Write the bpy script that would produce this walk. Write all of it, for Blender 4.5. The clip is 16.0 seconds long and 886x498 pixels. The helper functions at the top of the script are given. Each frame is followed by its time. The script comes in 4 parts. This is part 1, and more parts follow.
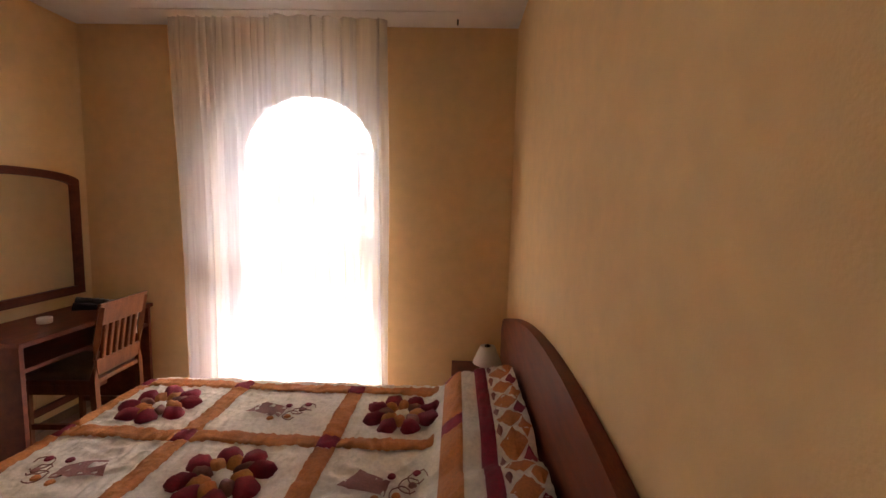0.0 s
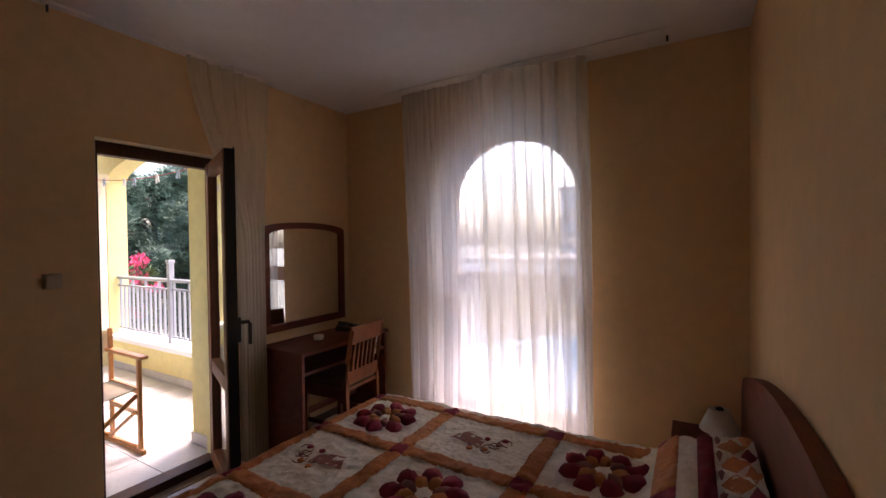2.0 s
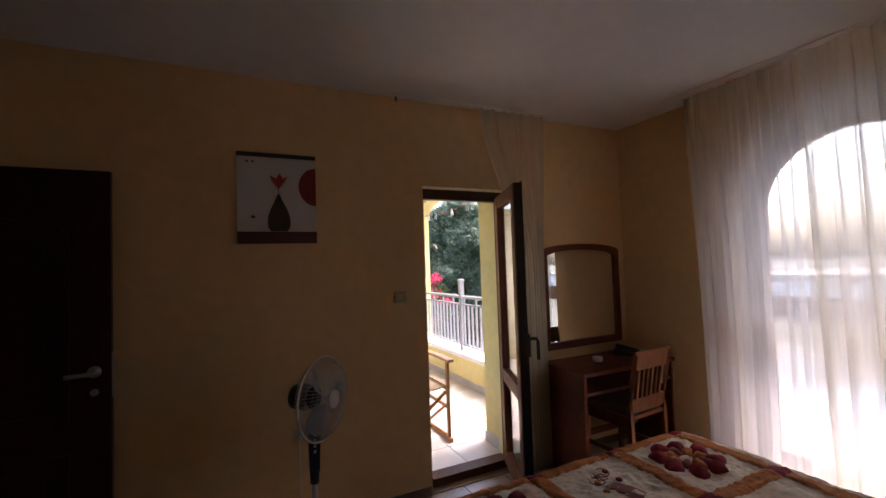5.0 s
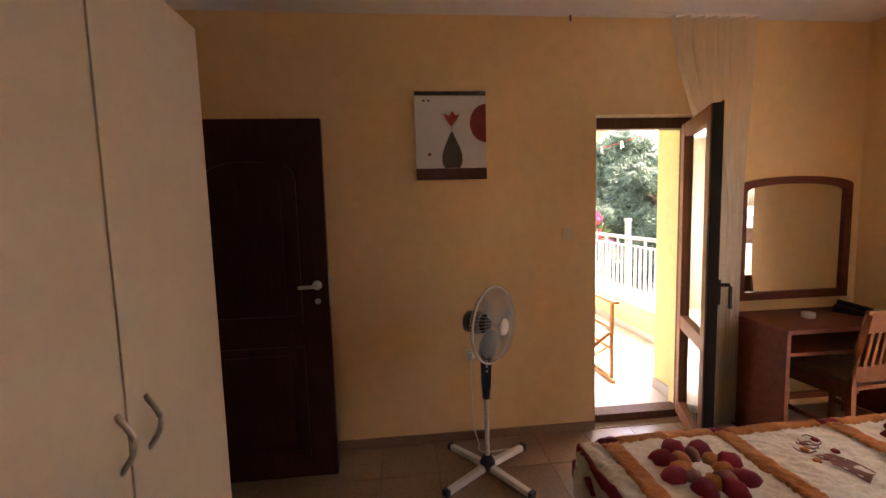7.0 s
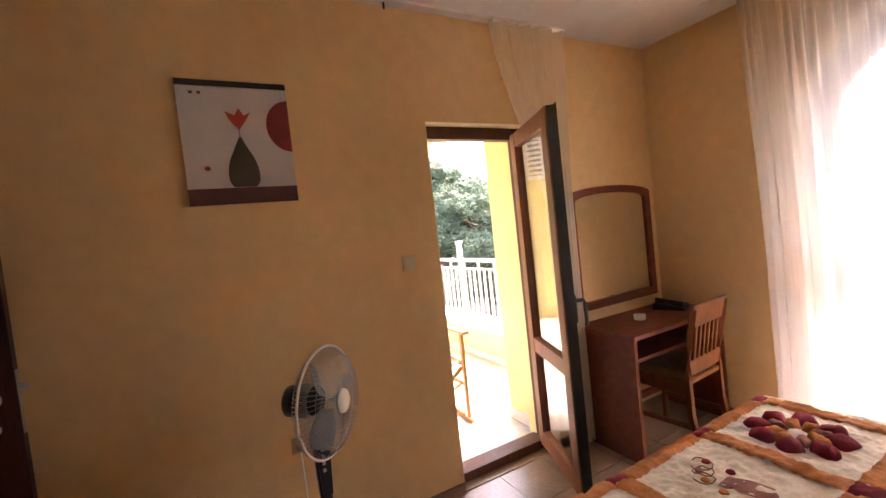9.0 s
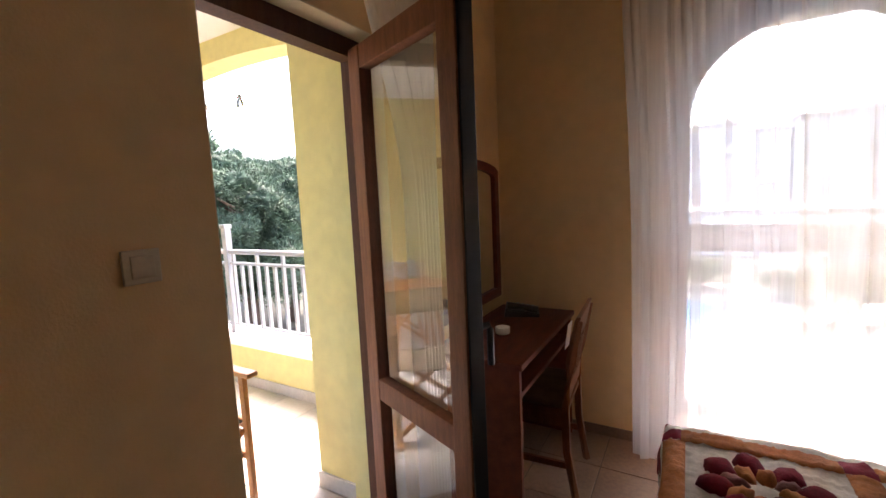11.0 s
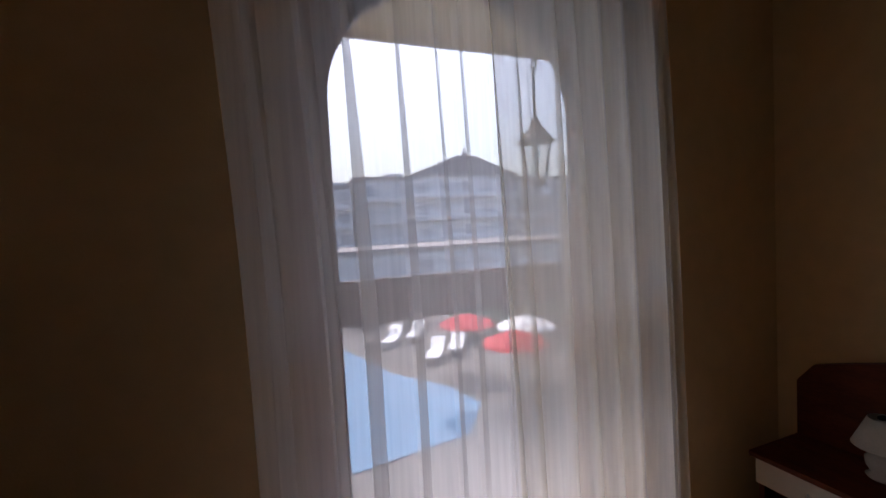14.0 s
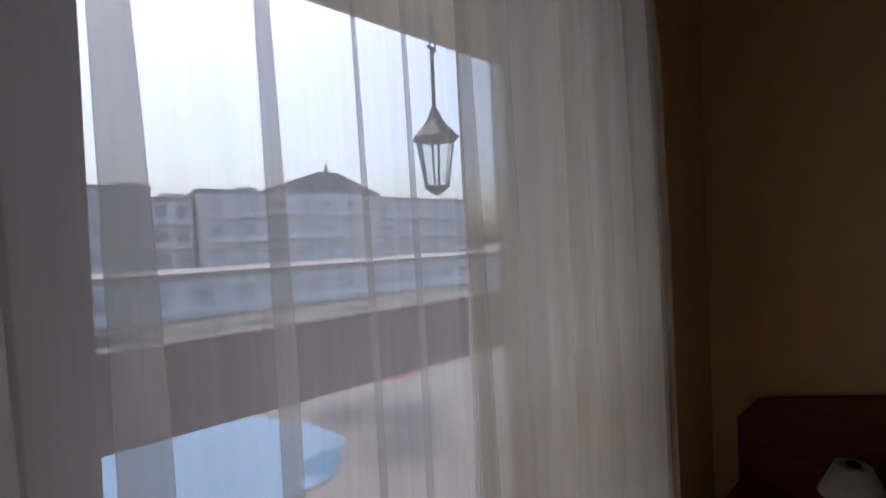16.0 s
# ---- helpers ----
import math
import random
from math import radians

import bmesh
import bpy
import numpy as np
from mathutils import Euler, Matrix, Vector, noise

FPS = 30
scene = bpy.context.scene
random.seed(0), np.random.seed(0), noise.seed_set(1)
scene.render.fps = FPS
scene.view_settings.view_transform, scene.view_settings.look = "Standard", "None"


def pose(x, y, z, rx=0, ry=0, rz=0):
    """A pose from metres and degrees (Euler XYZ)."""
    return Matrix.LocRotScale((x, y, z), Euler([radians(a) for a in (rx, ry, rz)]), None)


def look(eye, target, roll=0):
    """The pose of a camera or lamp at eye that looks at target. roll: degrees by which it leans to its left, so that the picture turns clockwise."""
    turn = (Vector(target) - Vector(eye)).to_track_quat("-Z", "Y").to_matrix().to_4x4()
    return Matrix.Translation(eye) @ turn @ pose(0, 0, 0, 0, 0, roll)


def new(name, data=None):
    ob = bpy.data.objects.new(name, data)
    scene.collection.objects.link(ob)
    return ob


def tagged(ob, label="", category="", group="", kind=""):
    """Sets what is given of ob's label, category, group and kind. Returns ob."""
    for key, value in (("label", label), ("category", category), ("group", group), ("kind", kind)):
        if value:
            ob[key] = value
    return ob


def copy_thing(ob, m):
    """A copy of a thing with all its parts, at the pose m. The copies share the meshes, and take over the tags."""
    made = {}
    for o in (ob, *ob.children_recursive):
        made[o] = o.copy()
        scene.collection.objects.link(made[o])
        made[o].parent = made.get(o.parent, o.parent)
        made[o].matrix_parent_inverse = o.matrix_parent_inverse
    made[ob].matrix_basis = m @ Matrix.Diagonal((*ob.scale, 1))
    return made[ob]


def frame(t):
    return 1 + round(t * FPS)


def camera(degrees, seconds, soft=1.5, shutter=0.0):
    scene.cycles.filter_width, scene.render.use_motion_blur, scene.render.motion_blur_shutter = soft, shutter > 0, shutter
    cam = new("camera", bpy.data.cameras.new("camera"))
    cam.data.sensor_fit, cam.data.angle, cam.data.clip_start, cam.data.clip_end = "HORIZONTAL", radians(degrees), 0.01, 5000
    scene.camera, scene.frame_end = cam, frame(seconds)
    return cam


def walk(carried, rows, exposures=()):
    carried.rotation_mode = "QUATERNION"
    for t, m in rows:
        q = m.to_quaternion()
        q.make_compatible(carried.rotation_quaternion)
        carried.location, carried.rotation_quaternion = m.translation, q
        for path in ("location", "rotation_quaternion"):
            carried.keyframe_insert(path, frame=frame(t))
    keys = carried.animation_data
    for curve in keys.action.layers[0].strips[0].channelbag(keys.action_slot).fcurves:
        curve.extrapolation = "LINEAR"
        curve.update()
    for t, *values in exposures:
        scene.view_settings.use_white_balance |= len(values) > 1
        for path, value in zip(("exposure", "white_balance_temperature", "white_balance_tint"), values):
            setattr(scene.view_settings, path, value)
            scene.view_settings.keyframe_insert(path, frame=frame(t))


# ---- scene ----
cam = camera(92.6, 16.0)
PATH = [
    (0, (2.627, -2.94, 1.497), (2.566, -0.951, 1.299), 1.4),
    (0.5, (2.793, -2.88, 1.472), (2.219, -0.968, 1.349), 3.4),
    (1, (2.791, -2.891, 1.464), (2.046, -1.042, 1.294), 4.3),
    (1.5, (2.78, -2.889, 1.468), (1.868, -1.116, 1.316), 0.4),
    (2, (2.719, -2.91, 1.507), (1.705, -1.186, 1.472), -0.7),
    (2.5, (2.705, -2.941, 1.531), (1.58, -1.29, 1.625), -1.7),
    (3, (2.705, -2.995, 1.526), (1.331, -1.55, 1.677), -1.1),
    (3.5, (2.69, -3.013, 1.53), (1.191, -1.693, 1.635), -1.4),
    (4, (2.679, -3.028, 1.535), (1.042, -1.88, 1.615), -2.2),
    (4.5, (2.678, -3.028, 1.534), (0.98, -1.973, 1.595), -2.7),
    (5, (2.662, -3.063, 1.541), (0.867, -2.185, 1.615), -2.0),
    (7.5, (2.629, -3.169, 1.498), (0.647, -3.015, 1.281), -1.8),
    (8, (2.53, -3.141, 1.477), (0.558, -2.869, 1.276), -2.4),
    (8.5, (2.319, -3.072, 1.492), (0.426, -2.443, 1.353), -4.6),
    (10.8, (1.127, -2.641, 1.445), (0.031, -0.978, 1.269), -3.4),
    (11, (1.049, -2.56, 1.448), (0.05, -0.841, 1.225), -2.6),
    (11.5, (0.871, -2.34, 1.434), (0.275, -0.441, 1.241), -4.4),
    (12, (0.845, -2.154, 1.431), (0.599, -0.18, 1.255), -5.0),
    (12.5, (0.808, -1.885, 1.363), (0.953, 0.107, 1.255), -4.8),
    (13, (0.794, -1.682, 1.411), (1.282, 0.255, 1.322), -4.0),
    (13.5, (0.844, -1.488, 1.433), (1.599, 0.36, 1.308), -5.4),
    (14, (0.881, -1.253, 1.42), (1.602, 0.609, 1.322), -3.0),
    (14.5, (0.943, -1.134, 1.483), (1.827, 0.65, 1.292), -0.9),
    (15, (0.94, -0.897, 1.419), (2.066, 0.753, 1.328), -2.0),
    (15.5, (0.996, -0.759, 1.415), (2.24, 0.805, 1.335), -2.1),
    (16, (1.056, -0.643, 1.403), (2.334, 0.895, 1.369), -2.3),
]
walk(cam, [(t, look(eye, target, roll)) for t, eye, target, roll in PATH],
     exposures=[(0.0, 4.5, 7300, 28), (0.6, 4.0, 6900, 29), (1.5, 3.4, 6500, 30), (2.5, 2.8, 6300, 27), (3.5, 2.4, 6200, 25), (4.5, 2.72, 6400, 25),
                (5.2, 3.15, 6500, 25), (7.3, 4.9, 7900, 30), (8.7, 5.05, 7700, 30), (10.8, 3.9, 6600, 21), (11.5, 3.3, 6500, 20),
                (12.5, 2.5, 6500, 22), (13.5, 1.95, 6100, 22), (14.5, 1.5, 6000, 19), (16.0, 1.4, 6000, 17)])

# ---- world and light ----
SKY = bpy.data.worlds.new("sky")
scene.world = SKY
SKY.use_nodes = True
_n = SKY.node_tree.nodes
_sky = _n.new("ShaderNodeTexSky")
_sky.sky_type, _sky.sun_disc = "NISHITA", False
_sky.sun_elevation, _sky.sun_rotation = radians(62), radians(0)
_sky.air_density, _sky.dust_density, _sky.ozone_density = 1.0, 6.0, 1.0
SKY.node_tree.links.new(_sky.outputs["Color"], _n["Background"].inputs["Color"])
_n["Background"].inputs["Strength"].default_value = 0.15
sun = new("sun", bpy.data.lights.new("sun", "SUN"))
sun.data.energy, sun.data.angle, sun.data.color = 0.5, radians(20), (1.0, 0.96, 0.91)
sun.matrix_world = look((0, 16, 30), (0, 0, 0))


# ---- materials ----
def material(name, col, rough=0.6, metal=0.0, var=0.12, scale=8.0, bump=0.0, bscale=60.0, dark=None, coat=0.0,
             stretch=(1, 1, 1), rnd=0.0, spec=0.5):
    """Principled surface with broad and fine variation of colour and a fine relief."""
    m = bpy.data.materials.new(name)
    m.use_nodes = True
    nt = m.node_tree
    b = nt.nodes["Principled BSDF"]
    b.inputs["Roughness"].default_value, b.inputs["Metallic"].default_value = rough, metal
    b.inputs["Coat Weight"].default_value = coat
    b.inputs["Specular IOR Level"].default_value = spec
    tc = nt.nodes.new("ShaderNodeTexCoord")
    mp = nt.nodes.new("ShaderNodeMapping")
    mp.inputs["Scale"].default_value = stretch
    geo = nt.nodes.new("ShaderNodeNewGeometry")
    nt.links.new(geo.outputs["Position"], mp.inputs["Vector"])
    big, fine = nt.nodes.new("ShaderNodeTexNoise"), nt.nodes.new("ShaderNodeTexNoise")
    big.inputs["Scale"].default_value, fine.inputs["Scale"].default_value = scale, scale * 9
    big.inputs["Detail"].default_value, fine.inputs["Detail"].default_value = 3, 2
    add = nt.nodes.new("ShaderNodeMath")
    add.operation = "ADD"
    half = nt.nodes.new("ShaderNodeMath")
    half.operation = "MULTIPLY"
    half.inputs[1].default_value = 0.5
    for t in (big, fine):
        nt.links.new(mp.outputs["Vector"], t.inputs["Vector"])
    nt.links.new(big.outputs["Fac"], add.inputs[0])
    nt.links.new(fine.outputs["Fac"], add.inputs[1])
    nt.links.new(add.outputs[0], half.inputs[0])
    fac = half.outputs[0]
    if rnd:
        oi = nt.nodes.new("ShaderNodeObjectInfo")
        mr = nt.nodes.new("ShaderNodeMath")
        mr.operation, mr.inputs[1].default_value, mr.inputs[2].default_value = "MULTIPLY_ADD", rnd, -rnd / 2
        nt.links.new(oi.outputs["Random"], mr.inputs[0])
        ad = nt.nodes.new("ShaderNodeMath")
        nt.links.new(fac, ad.inputs[0])
        nt.links.new(mr.outputs[0], ad.inputs[1])
        fac = ad.outputs[0]
    ramp = nt.nodes.new("ShaderNodeValToRGB")
    d = dark or tuple(c * (1 - 2.2 * var) for c in col)
    ramp.color_ramp.elements[0].position, ramp.color_ramp.elements[1].position = 0.32, 0.66
    ramp.color_ramp.elements[0].color = (*d, 1)
    ramp.color_ramp.elements[1].color = (*(min(1, c * (1 + var * 0.5)) for c in col), 1)
    nt.links.new(fac, ramp.inputs["Fac"])
    nt.links.new(ramp.outputs["Color"], b.inputs["Base Color"])
    rr = nt.nodes.new("ShaderNodeMapRange")
    rr.inputs["To Min"].default_value, rr.inputs["To Max"].default_value = rough * 0.8, min(1, rough * 1.2)
    nt.links.new(fine.outputs["Fac"], rr.inputs["Value"])
    nt.links.new(rr.outputs["Result"], b.inputs["Roughness"])
    if bump:
        bn = nt.nodes.new("ShaderNodeTexNoise")
        bn.inputs["Scale"].default_value, bn.inputs["Detail"].default_value = bscale, 4
        nt.links.new(mp.outputs["Vector"], bn.inputs["Vector"])
        bp = nt.nodes.new("ShaderNodeBump")
        bp.inputs["Strength"].default_value, bp.inputs["Distance"].default_value = bump, 0.004
        nt.links.new(bn.outputs["Fac"], bp.inputs["Height"])
        nt.links.new(bp.outputs["Normal"], b.inputs["Normal"])
    return m


def glass_material(name):
    m = bpy.data.materials.new(name)
    m.use_nodes = True
    nt = m.node_tree
    nt.nodes.remove(nt.nodes["Principled BSDF"])
    out = nt.nodes["Material Output"]
    tr, gl, mix = (nt.nodes.new("ShaderNodeBsdf" + k) for k in ("Transparent", "Glossy", "Diffuse"))
    mx, fr = nt.nodes.new("ShaderNodeMixShader"), nt.nodes.new("ShaderNodeLayerWeight")
    pw, ma = nt.nodes.new("ShaderNodeMath"), nt.nodes.new("ShaderNodeMath")
    pw.operation, pw.inputs[1].default_value = "POWER", 4.0
    ma.operation, ma.inputs[1].default_value, ma.inputs[2].default_value = "MULTIPLY_ADD", 0.8, 0.12
    fr.inputs["Blend"].default_value = 0.5
    nt.links.new(fr.outputs["Facing"], pw.inputs[0])
    nt.links.new(pw.outputs[0], ma.inputs[0])
    nt.nodes.remove(mix)
    tr.inputs["Color"].default_value = (0.93, 0.95, 0.94, 1)
    gl.inputs["Roughness"].default_value = 0.01
    nt.links.new(ma.outputs[0], mx.inputs[0])
    nt.links.new(tr.outputs[0], mx.inputs[1])
    nt.links.new(gl.outputs[0], mx.inputs[2])
    nt.links.new(mx.outputs[0], out.inputs["Surface"])
    return m


def sheer_material(name, col, clear):
    """Thin woven voile: part of the light goes straight through the holes, the rest is scattered."""
    m = bpy.data.materials.new(name)
    m.use_nodes = True
    nt = m.node_tree
    nt.nodes.remove(nt.nodes["Principled BSDF"])
    out = nt.nodes["Material Output"]
    tr, df, tl = (nt.nodes.new("ShaderNodeBsdf" + k) for k in ("Transparent", "Diffuse", "Translucent"))
    a, b = nt.nodes.new("ShaderNodeMixShader"), nt.nodes.new("ShaderNodeMixShader")
    df.inputs["Color"].default_value = tl.inputs["Color"].default_value = (*col, 1)
    tex = nt.nodes.new("ShaderNodeTexNoise")
    geo, mp = nt.nodes.new("ShaderNodeNewGeometry"), nt.nodes.new("ShaderNodeMapping")
    mp.inputs["Scale"].default_value = (60, 60, 3)
    nt.links.new(geo.outputs["Position"], mp.inputs["Vector"])
    nt.links.new(mp.outputs["Vector"], tex.inputs["Vector"])
    tex.inputs["Scale"].default_value = 1.0
    mr = nt.nodes.new("ShaderNodeMapRange")
    mr.inputs["To Min"].default_value, mr.inputs["To Max"].default_value = 1 - clear - 0.08, 1 - clear + 0.08
    nt.links.new(tex.outputs["Fac"], mr.inputs["Value"])
    a.inputs[0].default_value = 0.66
    nt.links.new(df.outputs[0], a.inputs[1])
    nt.links.new(tl.outputs[0], a.inputs[2])
    nt.links.new(mr.outputs[0], b.inputs[0])
    nt.links.new(tr.outputs[0], b.inputs[1])
    nt.links.new(a.outputs[0], b.inputs[2])
    nt.links.new(b.outputs[0], out.inputs["Surface"])
    return m


M_WALL = material("ochre_plaster", (0.79, 0.54, 0.268), 0.85, var=0.05, scale=1.3, bump=0.25, bscale=140)
M_CEIL = material("white_plaster", (0.78, 0.75, 0.72), 0.9, var=0.03, scale=1.0, bump=0.15, bscale=120)
M_REVEAL = material("cream_reveal_plaster", (0.80, 0.68, 0.45), 0.85, var=0.04, scale=2, bump=0.2, bscale=140)
M_TILE = material("brown_floor_tile", (0.30, 0.19, 0.125), 0.33, var=0.14, scale=5, bump=0.08, bscale=30, rnd=0.25)
M_GROUT = material("brown_grout", (0.20, 0.15, 0.11), 0.9, var=0.2, scale=20)
M_SKIRT = material("brown_skirting_tile", (0.24, 0.15, 0.10), 0.4, var=0.12, scale=7)
M_BTILE = material("pale_balcony_tile", (0.56, 0.54, 0.51), 0.5, var=0.08, scale=5, bump=0.06, bscale=40, rnd=0.2)
M_BGROUT = material("grey_grout", (0.50, 0.48, 0.45), 0.9, var=0.2, scale=20)
M_YELLOW = material("yellow_render", (0.74, 0.655, 0.29), 0.85, var=0.06, scale=1.5, bump=0.3, bscale=110)
M_PALE = material("pale_yellow_render", (0.82, 0.74, 0.52), 0.85, var=0.05, scale=1.5, bump=0.3, bscale=110)
M_WHITE = material("white_paint", (0.80, 0.80, 0.79), 0.45, var=0.03, scale=5)
M_RAIL = material("white_metal_paint", (0.34, 0.36, 0.39), 0.35, var=0.03, scale=9)
M_PVC = material("brown_wood_foil", (0.12, 0.05, 0.027), 0.55, var=0.2, scale=9, stretch=(6, 6, 0.6), bump=0.06, spec=0.22)
M_PVCR = material("red_brown_wood_foil", (0.25, 0.098, 0.05), 0.58, var=0.2, scale=9, stretch=(6, 6, 0.6), bump=0.06, spec=0.22)
# Door foil lightened: light scattered by the voile is put into this colour.
M_WINF = material("veiled_brown_wood_foil", (0.34, 0.20, 0.13), 0.55, var=0.15, scale=9, stretch=(6, 6, 0.6), bump=0.06)
M_SEAL = material("black_rubber_seal", (0.012, 0.011, 0.011), 0.5, var=0.2, scale=20)
M_DOOR = material("dark_stained_door", (0.060, 0.016, 0.010), 0.35, var=0.25, scale=5, stretch=(8, 8, 0.7), bump=0.1, spec=0.22)
M_MAHOG = material("mahogany_veneer", (0.19, 0.045, 0.018), 0.5, var=0.22, scale=5, stretch=(5, 1, 5), bump=0.05, spec=0.22)
M_CHAIR = material("cherry_wood", (0.23, 0.080, 0.030), 0.33, var=0.2, scale=6, stretch=(5, 5, 0.8), bump=0.05, spec=0.22)
M_BEECH = material("varnished_beech", (0.50, 0.22, 0.075), 0.35, var=0.18, scale=6, stretch=(3, 3, 3), bump=0.05)
M_CANVAS = material("natural_canvas", (0.72, 0.62, 0.47), 0.9, var=0.08, scale=14, bump=0.3, bscale=300)
M_WARD = material("cream_laminate", (0.66, 0.57, 0.44), 0.42, var=0.03, scale=3)
M_SILVER = material("brushed_metal", (0.55, 0.54, 0.52), 0.3, 0.9, var=0.06, scale=12)
M_CREAMPL = material("aged_cream_plastic", (0.66, 0.55, 0.38), 0.45, var=0.05, scale=12)
M_BLACK = material("black_plastic", (0.014, 0.014, 0.017), 0.4, var=0.2, scale=14)
M_NAVY = material("navy_plastic", (0.020, 0.024, 0.06), 0.35, var=0.15, scale=14)
M_WPLAST = material("white_plastic", (0.72, 0.70, 0.66), 0.4, var=0.03, scale=10)
M_BLADE = material("grey_blue_plastic", (0.30, 0.36, 0.42), 0.3, var=0.05, scale=10)
M_CREAM = material("cream_quilt_cotton", (0.80, 0.74, 0.64), 0.95, var=0.10, scale=9, bump=1.0, bscale=38)
M_RUST = material("rust_cotton", (0.54, 0.20, 0.060), 0.95, var=0.16, scale=12, bump=0.5, bscale=120)
M_MAROON = material("maroon_cotton", (0.26, 0.012, 0.033), 0.95, var=0.2, scale=14, bump=0.5, bscale=120)
M_MOTIF = material("dusty_plum_cotton", (0.30, 0.125, 0.105), 0.95, var=0.15, scale=14, bump=0.5, bscale=120)
M_ORANGE = material("orange_thread", (0.62, 0.22, 0.06), 0.9, var=0.2, scale=20)
M_CUSH = material("brown_seat_fabric", (0.20, 0.11, 0.055), 0.95, var=0.2, scale=20, bump=0.4, bscale=200)
M_CANV1 = material("grey_white_print", (0.62, 0.58, 0.54), 0.8, var=0.03, scale=8, bump=0.15, bscale=300)
M_PINK = material("pink_petals", (0.72, 0.06, 0.16), 0.7, var=0.25, scale=14)
M_PINE = material("pine_needles", (0.080, 0.135, 0.080), 0.75, var=0.35, scale=1.2, bump=0.3, bscale=20, rnd=0.25)
M_PINE2 = material("pale_pine_needles", (0.10, 0.165, 0.09), 0.75, var=0.3, scale=1.5, rnd=0.2)
# Darker needle colour that paints the shade deep inside the crowns.
M_PINE3 = material("crown_shade_needles", (0.040, 0.075, 0.040), 0.9, var=0.4, scale=2.5, bump=1.0, bscale=14)
M_LEAF = material("green_leaves", (0.07, 0.12, 0.03), 0.6, var=0.3, scale=5)
M_BARK = material("pine_bark", (0.13, 0.085, 0.06), 0.95, var=0.3, scale=6, bump=0.6, bscale=18)
M_GRASS = material("dry_grass_ground", (0.10, 0.10, 0.075), 0.95, var=0.3, scale=0.3, bump=0.4, bscale=4)
M_DECK = material("pale_stone_paving", (0.15, 0.14, 0.13), 0.8, var=0.14, scale=0.7, bump=0.2, bscale=8)
M_WATER = material("pool_water", (0.075, 0.20, 0.34), 0.08, var=0.12, scale=0.5, bump=0.6, bscale=2.2)
# Far building colours here are lightened to paint in the haze.
M_BLDG = material("hazed_beige_render", (0.76, 0.75, 0.74), 0.9, var=0.06, scale=0.2)
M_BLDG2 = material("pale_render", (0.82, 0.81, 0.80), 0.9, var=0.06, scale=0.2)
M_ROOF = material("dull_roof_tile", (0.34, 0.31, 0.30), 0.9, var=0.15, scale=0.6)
M_HAZEGL = material("hazed_window_glass", (0.46, 0.47, 0.49), 0.3, var=0.1, scale=1)
M_RED = material("red_canvas", (0.55, 0.03, 0.04), 0.9, var=0.12, scale=6)
M_LAMPC = material("pale_lamp_fabric", (0.70, 0.66, 0.58), 0.9, var=0.05, scale=20, bump=0.3, bscale=200)
M_CERAM = material("glazed_ceramic", (0.66, 0.60, 0.52), 0.2, var=0.06, scale=14, coat=0.4)
M_LANT = material("black_iron", (0.02, 0.02, 0.02), 0.5, 0.4, var=0.2, scale=14)
M_GLASS = glass_material("clear_glass")
M_SHEER = sheer_material("white_voile", (0.96, 0.94, 0.91), 0.56)
M_SHEER2 = sheer_material("dense_voile", (0.95, 0.90, 0.78), 0.50)
M_GRILLE = material("pale_wire", (0.42, 0.43, 0.44), 0.35, 0.3, var=0.03, scale=10)
M_MIRROR = bpy.data.materials.new("mirror_silver")
M_MIRROR.use_nodes = True
M_MIRROR.node_tree.nodes["Principled BSDF"].inputs["Metallic"].default_value = 1
M_MIRROR.node_tree.nodes["Principled BSDF"].inputs["Roughness"].default_value = 0.015
M_MIRROR.node_tree.nodes["Principled BSDF"].inputs["Base Color"].default_value = (0.86, 0.87, 0.86, 1)


# ---- mesh helpers ----
def mesh_of(name, bm, mat, smooth=False):
    bmesh.ops.recalc_face_normals(bm, faces=bm.faces)
    me = bpy.data.meshes.new(name)
    bm.to_mesh(me)
    bm.free()
    me.materials.append(mat)
    if smooth:
        for p in me.polygons:
            p.use_smooth = True
    return me


def part(name, bm, mat, parent=None, label="", smooth=False):
    ob = new(name, mesh_of(name, bm, mat, smooth))
    if parent is not None:
        ob.parent = parent
    if label:
        tagged(ob, label)
    return ob


def thing(name, label, category, group="", kind="", m=None):
    ob = tagged(new(name), label, category, group, kind)
    if m is not None:
        ob.matrix_basis = m
    return ob


def box(x0, x1, y0, y1, z0, z1, bev=0.0, bm=None):
    b = bmesh.new()
    bmesh.ops.create_cube(b, size=1)
    for v in b.verts:
        v.co = ((x0 + x1) / 2 + v.co.x * (x1 - x0), (y0 + y1) / 2 + v.co.y * (y1 - y0), (z0 + z1) / 2 + v.co.z * (z1 - z0))
    if bev:
        bmesh.ops.bevel(b, geom=list(b.edges), offset=bev, segments=2, affect="EDGES", profile=0.6)
    return b if bm is None else joined(bm, b)


def joined(bm, b):
    me = bpy.data.meshes.new("tmp")
    b.to_mesh(me)
    b.free()
    bm.from_mesh(me)
    bpy.data.meshes.remove(me)
    return bm


